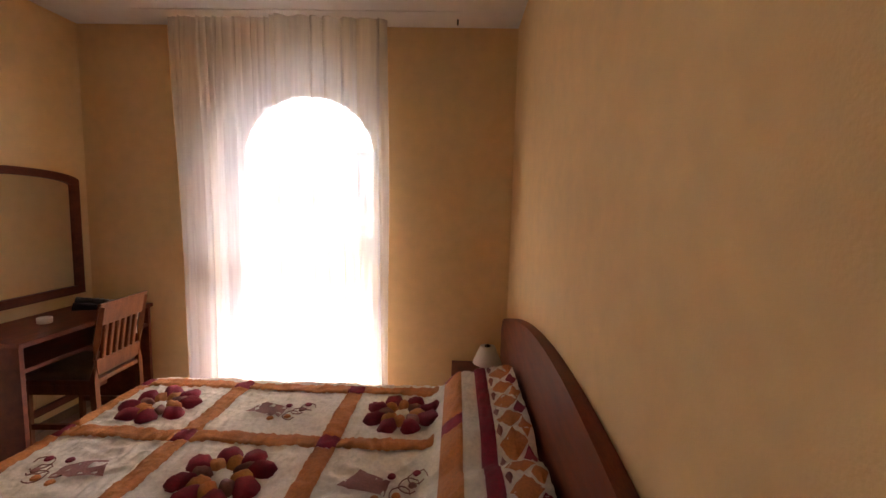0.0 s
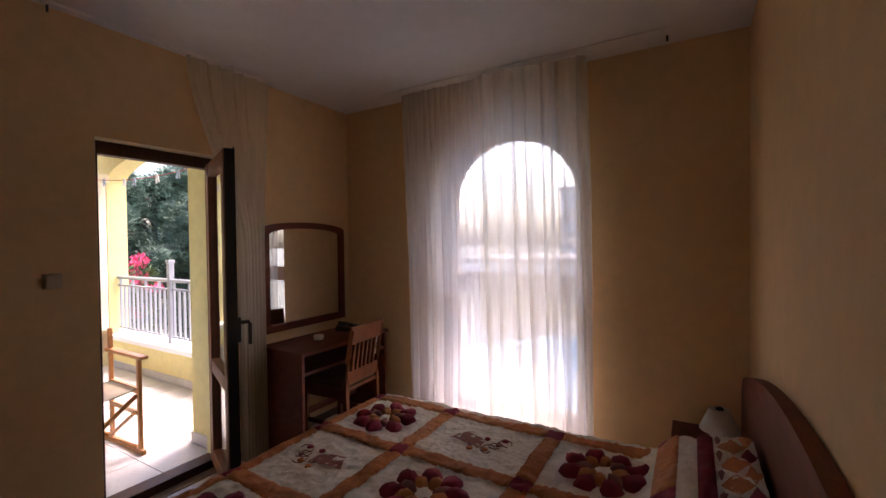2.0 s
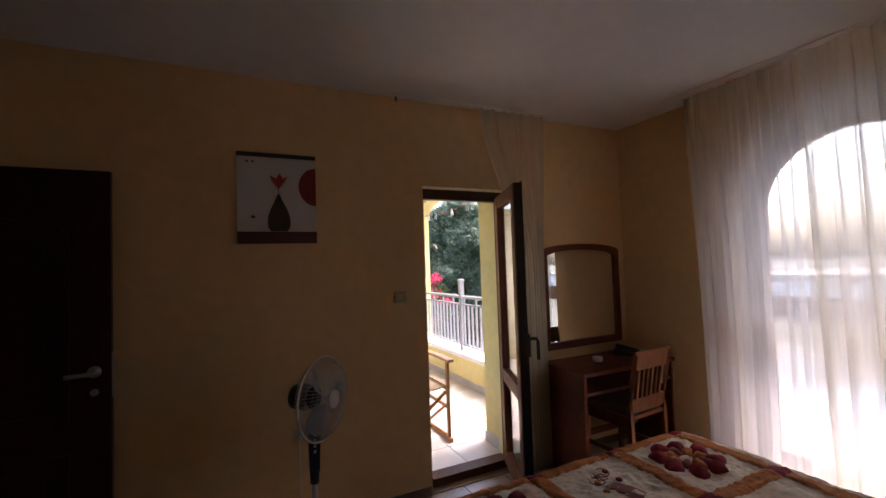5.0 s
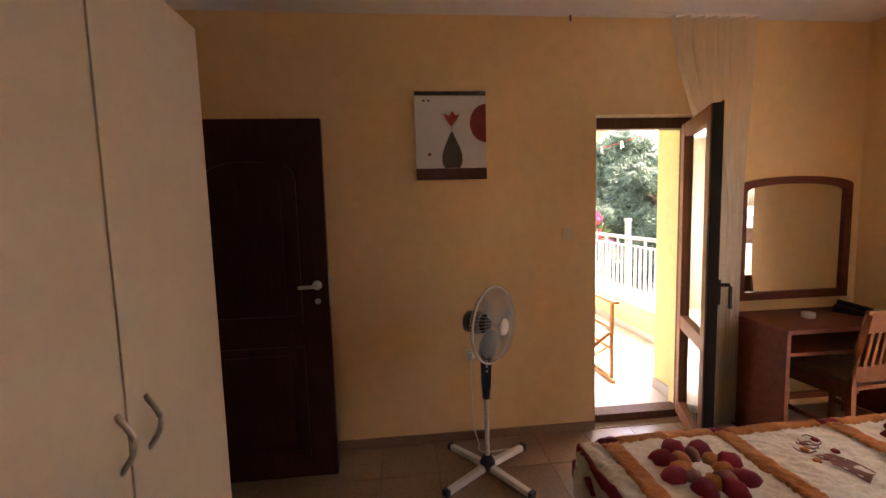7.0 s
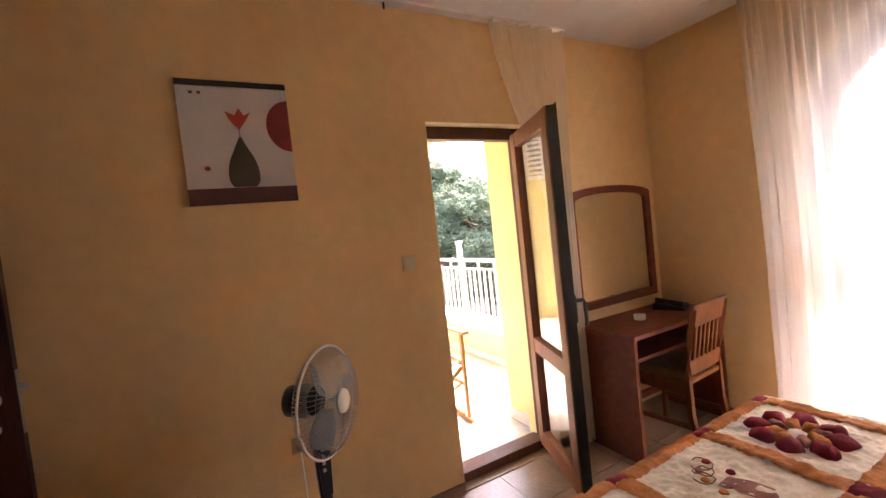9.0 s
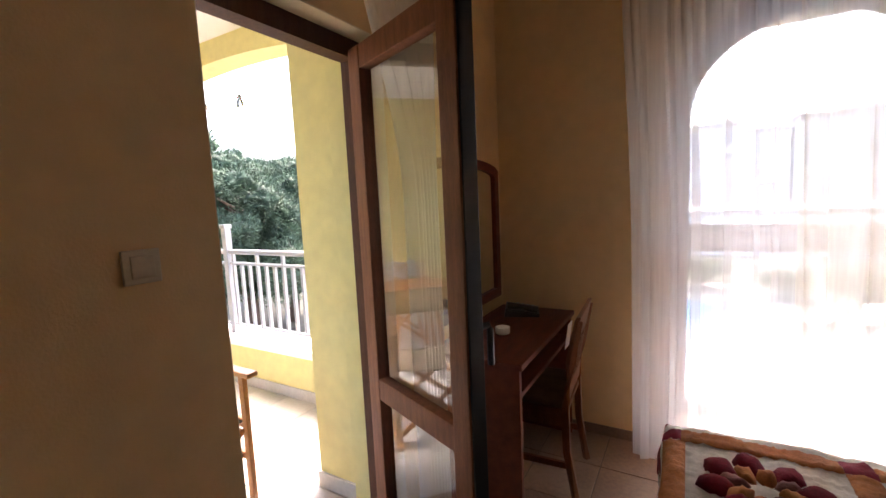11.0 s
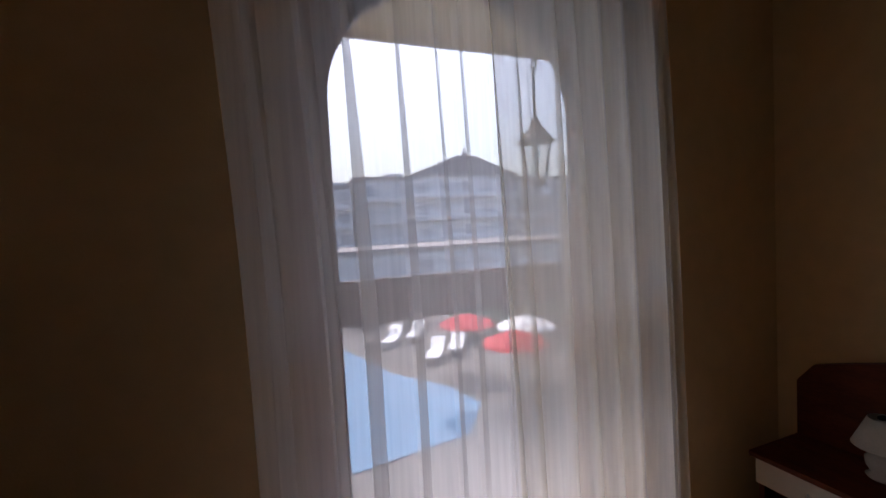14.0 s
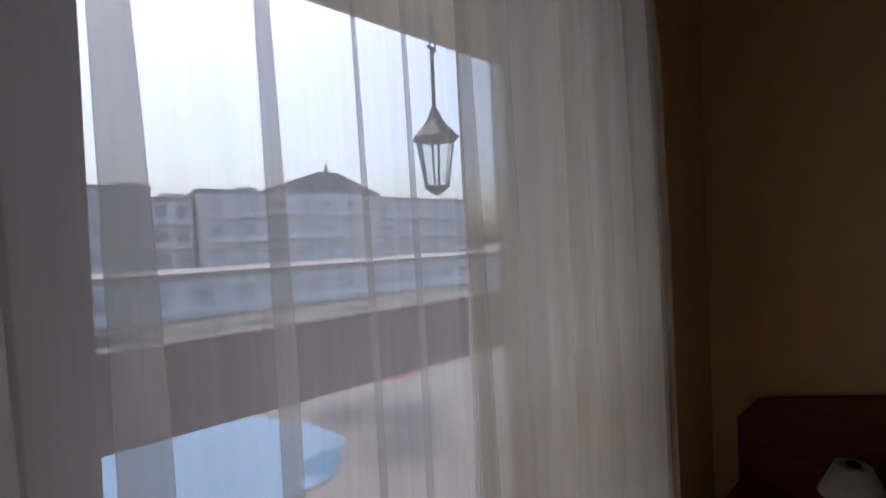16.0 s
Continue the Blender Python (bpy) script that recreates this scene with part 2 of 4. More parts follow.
def tube(points, r, seg=8, bm=None, radii=None):
    """A round bar along points, capped."""
    bm = bm or bmesh.new()
    pts = [Vector(p) for p in points]
    rings = []
    for i, p in enumerate(pts):
        d = (pts[min(i + 1, len(pts) - 1)] - pts[max(i - 1, 0)]).normalized()
        a = d.orthogonal().normalized() if abs(d.z) > 0.99 else d.cross(Vector((0, 0, 1))).normalized()
        b = d.cross(a)
        rr = radii[i] if radii else r
        rings.append([bm.verts.new(p + (a * math.cos(k * math.tau / seg) + b * math.sin(k * math.tau / seg)) * rr) for k in range(seg)])
    for q, s in zip(rings, rings[1:]):
        for k in range(seg):
            bm.faces.new((q[k], q[(k + 1) % seg], s[(k + 1) % seg], s[k]))
    bm.faces.new(rings[0][::-1])
    bm.faces.new(rings[-1])
    return bm


def lathe(profile, seg=24, bm=None, centre=(0, 0, 0)):
    """A turned shape round the z axis from (radius, height) pairs."""
    bm = bm or bmesh.new()
    c = Vector(centre)
    rings = [[bm.verts.new(c + Vector((r * math.cos(k * math.tau / seg), r * math.sin(k * math.tau / seg), z))) for k in range(seg)] for r, z in profile]
    for q, s in zip(rings, rings[1:]):
        for k in range(seg):
            bm.faces.new((q[k], q[(k + 1) % seg], s[(k + 1) % seg], s[k]))
    if profile[0][0] > 1e-4:
        bm.faces.new(rings[0][::-1])
    if profile[-1][0] > 1e-4:
        bm.faces.new(rings[-1])
    return bm


def extruded(outline, thick, to=lambda a, b, c: (a, b, c), bm=None, bev=0.0):
    """A flat outline (a, b) given depth c from 0 to thick."""
    g = bmesh.new()
    lo = [g.verts.new(to(a, b, 0)) for a, b in outline]
    hi = [g.verts.new(to(a, b, thick)) for a, b in outline]
    n = len(lo)
    f0, f1 = g.faces.new(lo), g.faces.new(hi[::-1])
    for i in range(n):
        g.faces.new((lo[i], hi[i], hi[(i + 1) % n], lo[(i + 1) % n]))
    if bev:
        bmesh.ops.bevel(g, geom=list(set(f0.edges) | set(f1.edges)), offset=bev, segments=2, affect="EDGES")
    bmesh.ops.triangulate(g, faces=[f for f in g.faces if len(f.verts) > 4])
    return g if bm is None else joined(bm, g)


def ring_frame(outer, inner, thick, to):
    """A frame between two outlines of as many points each."""
    g = bmesh.new()
    rows = [[g.verts.new(to(a, b, c)) for a, b in o] for c in (0, thick) for o in (outer, inner)]
    n = len(outer)
    for i in range(n):
        j = (i + 1) % n
        g.faces.new((rows[0][i], rows[0][j], rows[1][j], rows[1][i]))
        g.faces.new((rows[2][i], rows[2][j], rows[3][j], rows[3][i]))
        g.faces.new((rows[0][i], rows[0][j], rows[2][j], rows[2][i]))
        g.faces.new((rows[1][i], rows[1][j], rows[3][j], rows[3][i]))
    return g


def arch_outline(x0, x1, z0, spring, rise, n=28):
    """A closed outline: two uprights under an elliptic arch."""
    c, h = (x0 + x1) / 2, (x1 - x0) / 2
    top = [(c + h * math.cos(math.pi * k / n), spring + rise * math.sin(math.pi * k / n)) for k in range(n + 1)]
    return [(x0, z0), (x1, z0)] + top


def wall_with_arch(x0, x1, z0, z1, ox0, ox1, oz0, spring, rise, thick, to):
    """A wall panel with an arched opening that goes right through it."""
    n = 28
    o = arch_outline(ox0, ox1, oz0, spring, rise, n)
    out = [(x0, z0), (x1, z0)] + [(x1 + (x0 - x1) * k / n, z1) for k in range(n + 1)]
    return ring_frame(out, o, thick, to)


XZ = lambda a, b, c: (a, c, b)
YZ = lambda a, b, c: (c, a, b)

# ---- the room ----
W, SOUTH, H = 3.0, -4.4, 2.68
WT = 0.30
# window wall
part("wall_north", wall_with_arch(-WT, W + 0.2, -0.1, H + 0.1, 0.91, 2.15, 0.17, 1.84, 0.58, WT, XZ), M_WALL)
tagged(bpy.data.objects["wall_north"], "ochre plastered wall with an arched window opening", "wall", kind="structure")
# door wall
DY0, DY1, DZ = -1.905, -1.165, 2.09
bm = box(-WT, 0, SOUTH - 0.2, DY0, -0.1, H + 0.1)
box(-WT, 0, DY1, 0, -0.1, H + 0.1, bm=bm)
box(-WT, 0, DY0, DY1, DZ, H + 0.1, bm=bm)
box(-WT, 0, DY0, DY1, -0.1, -0.012, bm=bm)
tagged(part("wall_west", bm, M_WALL), "ochre plastered wall with a balcony doorway", "wall", kind="structure")
tagged(part("wall_east", box(W, W + 0.2, SOUTH - 0.2, 0, -0.1, H + 0.1), M_WALL), "ochre plastered wall behind the bed", "wall", kind="structure")
bm = box(0, 0.28, SOUTH - 0.2, SOUTH, -0.1, H + 0.1)
box(1.10, W, SOUTH - 0.2, SOUTH, -0.1, H + 0.1, bm=bm)
box(0.28, 1.10, SOUTH - 0.2, SOUTH, 2.06, H + 0.1, bm=bm)
tagged(part("wall_south", bm, M_WALL), "ochre plastered wall with an entrance doorway", "wall", kind="structure")
bm = box(0.1, 0.28, SOUTH - 1.6, SOUTH - 0.2, -0.1, 2.3)
box(1.10, 1.3, SOUTH - 1.6, SOUTH - 0.2, -0.1, 2.3, bm=bm)
box(0.1, 1.3, SOUTH - 1.7, SOUTH - 1.6, -0.1, 2.3, bm=bm)
box(0.1, 1.3, SOUTH - 1.7, SOUTH - 0.2, 2.3, 2.4, bm=bm)
tagged(part("wall_hallway", bm, M_WALL), "plain ochre hallway walls behind the entrance doorway", "wall", kind="structure")
tagged(part("ceiling", box(-0.02, W + 0.1, SOUTH - 0.1, 0.02, H, H + 0.08), M_CEIL), "plain white plastered ceiling", "ceiling", kind="structure")
floor = tagged(part("floor", box(-0.0, W + 0.1, SOUTH - 1.7, 0.0, -0.09, -0.004), M_GROUT), "brown glazed floor tiles with dark joints", "floor", kind="structure")
# plaster lining of the two openings
o = arch_outline(0.91, 2.15, 0.17, 1.84, 0.58)
i = arch_outline(0.914, 2.146, 0.174, 1.84, 0.576)
tagged(part("window_reveal", ring_frame(o, i, 0.13, lambda a, b, c: (a, c + 0.002, b)), M_REVEAL), "cream plaster lining of the arched window", "window reveal", kind="structure")
bm = box(-0.10, -0.002, DY0, DY0 + 0.004, 0.0, DZ)
box(-0.10, -0.002, DY1 - 0.004, DY1, 0.0, DZ, bm=bm)
box(-0.10, -0.002, DY0, DY1, DZ - 0.004, DZ, bm=bm)
tagged(part("door_reveal", bm, M_REVEAL), "cream plaster lining of the balcony doorway", "door reveal", kind="structure")
bm = box(-WT, -0.162, DY0, DY0 + 0.004, 0.0, DZ)
box(-WT, -0.162, DY1 - 0.004, DY1, 0.0, DZ, bm=bm)
box(-WT, -0.162, DY0, DY1, DZ - 0.004, DZ, bm=bm)
tagged(part("door_outer_reveal", bm, M_YELLOW), "yellow rendered outer lining of the balcony doorway", "door reveal", kind="structure")
tagged(part("wall_outer_face", box(-WT - 0.006, -WT - 0.001, SOUTH - 0.2, DY0, -0.016, 2.78), M_YELLOW), "yellow rendered outside face of the house wall", "wall", kind="structure")
# skirting tiles
for k, (x0, x1, y0, y1) in enumerate(((0, 0.012, SOUTH, DY0), (0, 0.012, DY1, -0.012), (0, 2.98, -0.012, 0), (W - 0.012, W, -3.8, -0.012))):
    tagged(part("baseboard", box(x0, x1, y0, y1, 0, 0.060, 0.003), M_SKIRT), "brown tile skirting along the wall foot", "baseboard", kind="structure")

# arched window
win = thing("window_1", "tall arched brown-framed window with a cross rail", "window", kind="structure")
o, i = arch_outline(0.915, 2.145, 0.175, 1.84, 0.575), arch_outline(1.055, 2.015, 0.25, 1.84, 0.43)
part("window_frame", ring_frame(o, i, 0.06, lambda a, b, c: (a, 0.14 + c, b)), M_WINF, win)
part("cross_rail", box(1.03, 2.03, 0.145, 0.195, 1.11, 1.26, 0.006), M_WINF, win)
part("pane", box(1.03, 2.03, 0.166, 0.172, 0.24, 1.115), M_GLASS, win).visible_shadow = False
part("pane", extruded(arch_outline(1.03, 2.03, 1.255, 1.84, 0.445), 0.006, lambda a, b, c: (a, 0.166 + c, b)), M_GLASS, win).visible_shadow = False
part("window_sill", box(0.86, 2.20, -0.03, 0.14, 0.150, 0.178, 0.005), M_WINF, win, "brown inner sill board")

# balcony door: fixed frame and the leaf that stands open into the room
dr = thing("door_1", "brown glazed balcony door standing open into the room", "door", kind="structure")
bm = box(-0.16, -0.09, DY0 + 0.004, DY0 + 0.045, 0.0, DZ - 0.004)
box(-0.16, -0.09, DY1 - 0.06, DY1 - 0.004, 0.0, DZ - 0.004, bm=bm)
box(-0.16, -0.09, DY0 + 0.045, DY1 - 0.06, DZ - 0.075, DZ - 0.004, bm=bm)
part("door_frame", bm, M_PVC, dr)
part("threshold", box(-0.19, -0.07, DY0 + 0.045, DY1 - 0.06, 0.0, 0.058, 0.004), M_PVC, dr)
HX, HY = -0.075, -1.235
ang = math.degrees(math.atan2(-1.507 - HY, 0.571 - HX))
leaf = new("door_leaf")
leaf.parent = dr
leaf.matrix_basis = pose(HX, HY, 0.0, 0, 0, ang)
LW, LZ0, LZ1 = 0.645, 0.045, 2.035
bm = box(0, 0.085, -0.032, 0.020, LZ0, LZ1, 0.005)
box(LW - 0.085, LW, -0.032, 0.020, LZ0, LZ1, 0.005, bm=bm)
for z0, z1 in ((LZ0, LZ0 + 0.10), (0.665, 0.755), (LZ1 - 0.085, LZ1)):
    box(0.08, LW - 0.08, -0.029, 0.017, z0, z1, 0.004, bm=bm)
part("leaf_frame", bm, M_PVCR, leaf)
part("seal", box(LW, LW + 0.006, -0.026, 0.022, LZ0, LZ1), M_SEAL, leaf, "black rubber edge seal")
bm = box(0.02, LW, 0.020, 0.026, LZ0 + 0.01, LZ0 + 0.03)
box(LW - 0.045, LW + 0.006, 0.020, 0.028, LZ0 - 0.005, LZ1 + 0.012, 0.004, bm=bm)
part("rebate_edge", bm, M_SEAL, leaf, "dark rebated edge of the leaf")
part("pane", box(0.08, LW - 0.08, -0.004, 0.004, 0.75, LZ1 - 0.08), M_GLASS, leaf).visible_shadow = False
part("pane", box(0.08, LW - 0.08, -0.004, 0.004, LZ0 + 0.095, 0.67), M_GLASS, leaf).visible_shadow = False
bm = box(LW - 0.058, LW - 0.028, 0.018, 0.050, 0.95, 1.09, 0.004)
tube([(LW - 0.043, 0.05, 1.06), (LW - 0.043, 0.092, 1.06), (LW - 0.043, 0.10, 1.045), (LW - 0.043, 0.10, 0.93)], 0.011, 8, bm)
part("door_handle", bm, M_BLACK, leaf, "black lever handle")

# entrance door leaf, standing open along the wall
ed = thing("door_2", "dark-stained panelled wooden door standing open", "door", kind="structure")
bm = box(0.235, 0.275, -4.36, -3.575, 0.012, 2.02, 0.004)
part("door_leaf", bm, M_DOOR, ed)
for z0, z1, top in ((0.14, 0.78, 0.0), (0.92, 1.70, 0.13)):
    o = arch_outline(-4.23, -3.72, z0, z1, max(top, 0.001), 14)
    i = arch_outline(-4.195, -3.755, z0 + 0.035, z1 - 0.02 * (top == 0) , max(top - 0.03, 0.001), 14)
    i = [(a, min(b, z1 + top - 0.035)) for a, b in i]
    part("panel_moulding", ring_frame(o, i, 0.012, lambda a, b, c: (0.275 + c, a, b)), M_DOOR, ed)
    part("panel", extruded(arch_outline(-4.15, -3.80, z0 + 0.08, z1 - 0.05, max(top - 0.04, 0.001), 14), 0.008, lambda a, b, c: (0.275 + c, a, b), bev=0.003), M_DOOR, ed)
for s, x in ((1, 0.275), (-1, 0.235)):
    bm = tube([(x, -3.635, 1.12), (x + s * 0.008, -3.635, 1.12)], 0.026, 16)
    tube([(x + s * 0.008, -3.635, 1.12), (x + s * 0.05, -3.635, 1.12), (x + s * 0.056, -3.65, 1.12), (x + s * 0.056, -3.725, 1.118)], 0.010, 8, bm)
    part("door_handle", bm, M_SILVER, ed, "satin metal lever handle", True)
    part("keyhole_plate", tube([(x, -3.635, 1.03), (x + s * 0.005, -3.635, 1.03)], 0.016, 16), M_SILVER, ed)
part("latch_plate", box(0.245, 0.265, -3.576, -3.572, 1.0, 1.2), M_SILVER, ed)
part("strike_knob", tube([(0.255, -3.575, 1.145), (0.255, -3.555, 1.145)], 0.012, 10), M_SILVER, ed)
bm = box(0.24, 0.30, SOUTH - 0.2, SOUTH + 0.012, 0, 2.06)
box(1.08, 1.14, SOUTH - 0.2, SOUTH + 0.012, 0, 2.06, bm=bm)
box(0.24, 1.14, SOUTH - 0.2, SOUTH + 0.012, 2.06, 2.12, bm=bm)
part("door_frame", bm, M_DOOR, ed)

# wardrobe units along the south wall
def wardrobe(x0, x1, y, z):
    wd = thing("wardrobe", "tall cream laminate wardrobe with two doors and grey bow handles", "wardrobe", "wardrobe units")
    part("body", box(x0, x1, SOUTH + 0.01, y - 0.02, 0.0, z, 0.003), M_WARD, wd)
    mid = (x0 + x1) / 2
    # Dark strip over the cream body paints the shade in the door gap.
    part("gap_shade_strip", box(mid - 0.012, mid + 0.012, y - 0.0205, y - 0.012, 0.07, z - 0.004), M_DOOR, wd, "dark strip painting the shade of the door gap")
    for a, b, hx in ((x0 + 0.001, mid - 0.004, mid - 0.075), (mid + 0.004, x1 - 0.001, mid + 0.034)):
        d = part("door", box(a, b, y - 0.019, y, 0.07, z - 0.002, 0.002), M_WARD, wd)
        pts = [(hx, y - 0.002 + 0.034 * math.sin(math.pi * k / 10), 0.935 + 0.14 * k / 10) for k in range(11)]
        part("handle", tube(pts, 0.0075, 8), M_SILVER, d, "grey metal bow handle", True)
    return wd


wardrobe(1.10, 2.14, -3.82, 2.14)
wardrobe(2.145, 2.99, -3.82, 2.14)

# ---- the quilted bed ----
BX0, BY0, BY1, BTOP = 1.03, -2.40, -0.76, 0.530


def bend(d, r=0.05):
    """How far out and how far down the cloth is, d metres past an edge."""
    if d <= 0:
        return 0.0, 0.0
    if d < r * math.pi / 2:
        return r * math.sin(d / r), r * (1 - math.cos(d / r))
    return r, r + d - r * math.pi / 2


def smooth(a):
    a = min(1.0, max(0.0, a))
    return a * a * (3 - 2 * a)


def cloth(u, v, off=0.0):
    """A point of the spread: u from foot to head and v across, both laid flat; off is above the cloth."""
    ox, dx = bend(BX0 - u)
    oy0, dy0 = bend(BY0 - v)
    oy1, dy1 = bend(v - BY1)
    x, y = max(u, BX0) - ox, min(max(v, BY0), BY1) - oy0 + oy1
    drop = max(dx, dy0 + dy1)
    n = noise.noise((u * 5, v * 5, 1.7)) * 0.010 + noise.noise((u * 13, v * 17, 4.0)) * 0.006
    warp = noise.noise((u * 4, v * 4, 9.0)) * 0.10
    ridge = 1 - abs(noise.noise(((u + warp) * 9 + v * 7, (v - warp) * 26 - u * 9, 7.0))) * 2.2
    ridge2 = 1 - abs(noise.noise((u * 30 - v * 8, v * 14 + warp * 20, 3.0))) * 2.2
    n += 0.0065 * max(0, ridge) ** 2 + 0.0075 * max(0, ridge2) ** 2 - 0.004
    pil = smooth((u - 2.50) / 0.2) * smooth((v + 2.45) / 0.2) * smooth((-0.72 - v) / 0.15)
    gap = 1 - 0.35 * math.exp(-((v + 1.58) / 0.07) ** 2)
    z = BTOP + n + 0.14 * pil * gap + 0.035 * smooth((u - 2.72) / 0.2) * pil
    fold = 0.02 * math.sin((u + v) * 16) * min(1, drop * 4)
    if drop > 0.02:
        x, y = x - (fold if dx >= dy0 + dy1 else 0), y + (fold if dy0 + dy1 > dx else 0)
    return Vector((x, y, max(z - drop, 0.05))) + Vector((-ox, oy1 - oy0, max(0, 1 - drop * 8))).normalized() * off


def cloth_patch(u0, u1, v0, v1, nu, nv, off, bm=None, hem=0.0):
    """A strip of cloth laid on the spread; its edges are tucked in so that it looks sewn on and puffed."""
    bm = bm or bmesh.new()
    grid = []
    for a in range(nu + 1):
        row = []
        for b in range(nv + 1):
            e = 0.0 if hem and (a in (0, nu) or b in (0, nv)) else 1.0
            row.append(bm.verts.new(cloth(u0 + (u1 - u0) * a / nu, v0 + (v1 - v0) * b / nv, off * e - hem * (1 - e))))
        grid.append(row)
    for a in range(nu):
        for b in range(nv):
            bm.faces.new((grid[a][b], grid[a + 1][b], grid[a + 1][b + 1], grid[a][b + 1]))
    return bm


bed = thing("bed", "double bed on a mahogany base with an arched headboard", "bed")
part("base", box(1.02, 2.93, BY0 + 0.03, BY1 - 0.03, 0.08, 0.30, 0.01), M_MAHOG, bed)
for x in (1.10, 2.85):
    for y in (BY0 + 0.1, BY1 - 0.1):
        part("leg", lathe([(0.03, 0), (0.035, 0.09)], 12, centre=(x, y, 0)), M_MAHOG, bed)
part("mattress", box(1.06, 2.92, BY0 + 0.03, BY1 - 0.03, 0.30, 0.49, 0.04), M_CANVAS, bed)
n = 40
ol = [(-2.62, 0.12), (-0.10, 0.12)]
for k in range(n + 1):
    y = -0.10 - 2.52 * k / n
    ol.append((y, 0.735 + 0.265 * math.sin(math.pi * min(1, max(0, (-0.10 - y) / 2.9))) ** 0.9 - 0.06 * max(0, 1 - (-0.10 - y) / 0.06) ** 2 - 0.06 * max(0, 1 - (y + 2.62) / 0.06) ** 2))
part("headboard", extruded(ol, 0.045, lambda a, b, c: (2.95 + c, a, b), bev=0.010), M_MAHOG, bed, "arched mahogany headboard")

quilt = thing("quilt", "cream, rust and maroon patchwork quilt with padded flowers", "quilt")
part("cover", cloth_patch(0.70, 2.925, -2.72, -0.44, 260, 270, 0.0), M_CREAM, quilt, "wrinkled cream cotton cover", True)
XS, YS = (1.535, 2.13), (-0.825, -1.32, -1.83, -2.335)
BW = 0.041
for x in XS:
    for y0, y1 in zip(YS, YS[1:]):
        part("sash", cloth_patch(x - BW, x + BW, y1 + BW, y0 - BW, 8, 52, 0.011, hem=-0.004), M_RUST, quilt, "rust-coloured sash", True)
for y in YS:
    for x0, x1 in zip((1.0,) + XS, XS + (2.60,)):
        part("sash", cloth_patch(x0 + BW, x1 - BW, y - BW, y + BW, 58, 8, 0.011, hem=-0.004), M_RUST, quilt, "rust-coloured sash", True)
    for x in (1.0,) + XS + (2.63,):
        part("corner_square", cloth_patch(x - BW, x + BW, y - BW, y + BW, 7, 7, 0.013, hem=-0.005), M_MAROON, quilt, "maroon corner square", True)
for x, lo in ((1.015, 0), (2.63, 1)):
    for y0, y1 in zip(YS, YS[1:]):
        part("sash", cloth_patch(x - BW, x + BW, y1 + BW, y0 - BW, 8, 52, 0.011, hem=-0.004), M_RUST, quilt, "rust-coloured sash", True)
# borders: maroon strip and a row of diamonds, over the pillows and down the sides
part("border_strip", cloth_patch(2.735, 2.79, -2.45, -0.70, 6, 120, 0.010, hem=-0.004), M_MAROON, quilt, "maroon border strip", True)
part("border_strip", cloth_patch(0.83, 0.91, -2.62, -0.55, 6, 120, 0.010, hem=-0.004), M_MAROON, quilt, "maroon border strip", True)
part("border_strip", cloth_patch(0.75, 2.73, -2.50, -2.45, 120, 6, 0.010, hem=-0.004), M_MAROON, quilt, "maroon border strip", True)
part("border_strip", cloth_patch(0.75, 2.73, -0.71, -0.66, 120, 6, 0.010, hem=-0.004), M_MAROON, quilt, "maroon border strip", True)


def diamond(cu, cv, hu, hv, mat):
    bm = bmesh.new()
    c = bm.verts.new(cloth(cu, cv, 0.014))
    m = 5
    rim = []
    for (a0, b0), (a1, b1) in (((1, 0), (0, 1)), ((0, 1), (-1, 0)), ((-1, 0), (0, -1)), ((0, -1), (1, 0))):
        for k in range(m):
            t = k / m
            rim.append(bm.verts.new(cloth(cu + hu * (a0 + (a1 - a0) * t), cv + hv * (b0 + (b1 - b0) * t), 0.003)))
    for a, b in zip(rim, rim[1:] + rim[:1]):
        bm.faces.new((c, a, b))
    return part("diamond", bm, mat, quilt, "", True)


for k in range(12):
    v = -0.82 - k * 0.14
    diamond(2.850, v, 0.050, 0.066, M_RUST)
    diamond(2.898, v - 0.07, 0.026, 0.060, M_MAROON if k % 2 else M_RUST)
    diamond(2.806, v - 0.07, 0.012, 0.040, M_MOTIF)
    diamond(0.80, v, 0.05, 0.066, M_RUST if k % 2 else M_MAROON)
for k in range(15):
    for v in (-2.57, -0.59):
        diamond(1.1 + k * 0.12, v, 0.056, 0.04, M_RUST if k % 2 else M_MAROON)


def petal(cu, cv, a, r0, r1, w, mat, h):
    """A padded leaf-shaped petal from r0 to r1 along angle a."""
    bm = bmesh.new()
    nl, nw = 8, 6
    grid = []
    for i in range(nl + 1):
        t = i / nl
        half = w * (math.sin(math.pi * t ** 1.25) ** 0.75 if 0 < t < 1 else 0)
        row = []
        for j in range(nw + 1):
            s = -1 + 2 * j / nw
            r = r0 + (r1 - r0) * t
            du, dv = r * math.cos(a) - s * half * math.sin(a), r * math.sin(a) + s * half * math.cos(a)
            puff = h * math.sqrt(max(0, 1 - s * s)) * math.sin(math.pi * min(1, t * 0.97 + 0.015)) ** 0.5
            row.append(bm.verts.new(cloth(cu + du, cv + dv, 0.003 + puff)))
        grid.append(row)
    for i in range(nl):
        for j in range(nw):
            bm.faces.new((grid[i][j], grid[i + 1][j], grid[i + 1][j + 1], grid[i][j + 1]))
    bmesh.ops.remove_doubles(bm, verts=bm.verts, dist=0.0004)
    return part("petal", bm, mat, quilt, "padded petal", True)


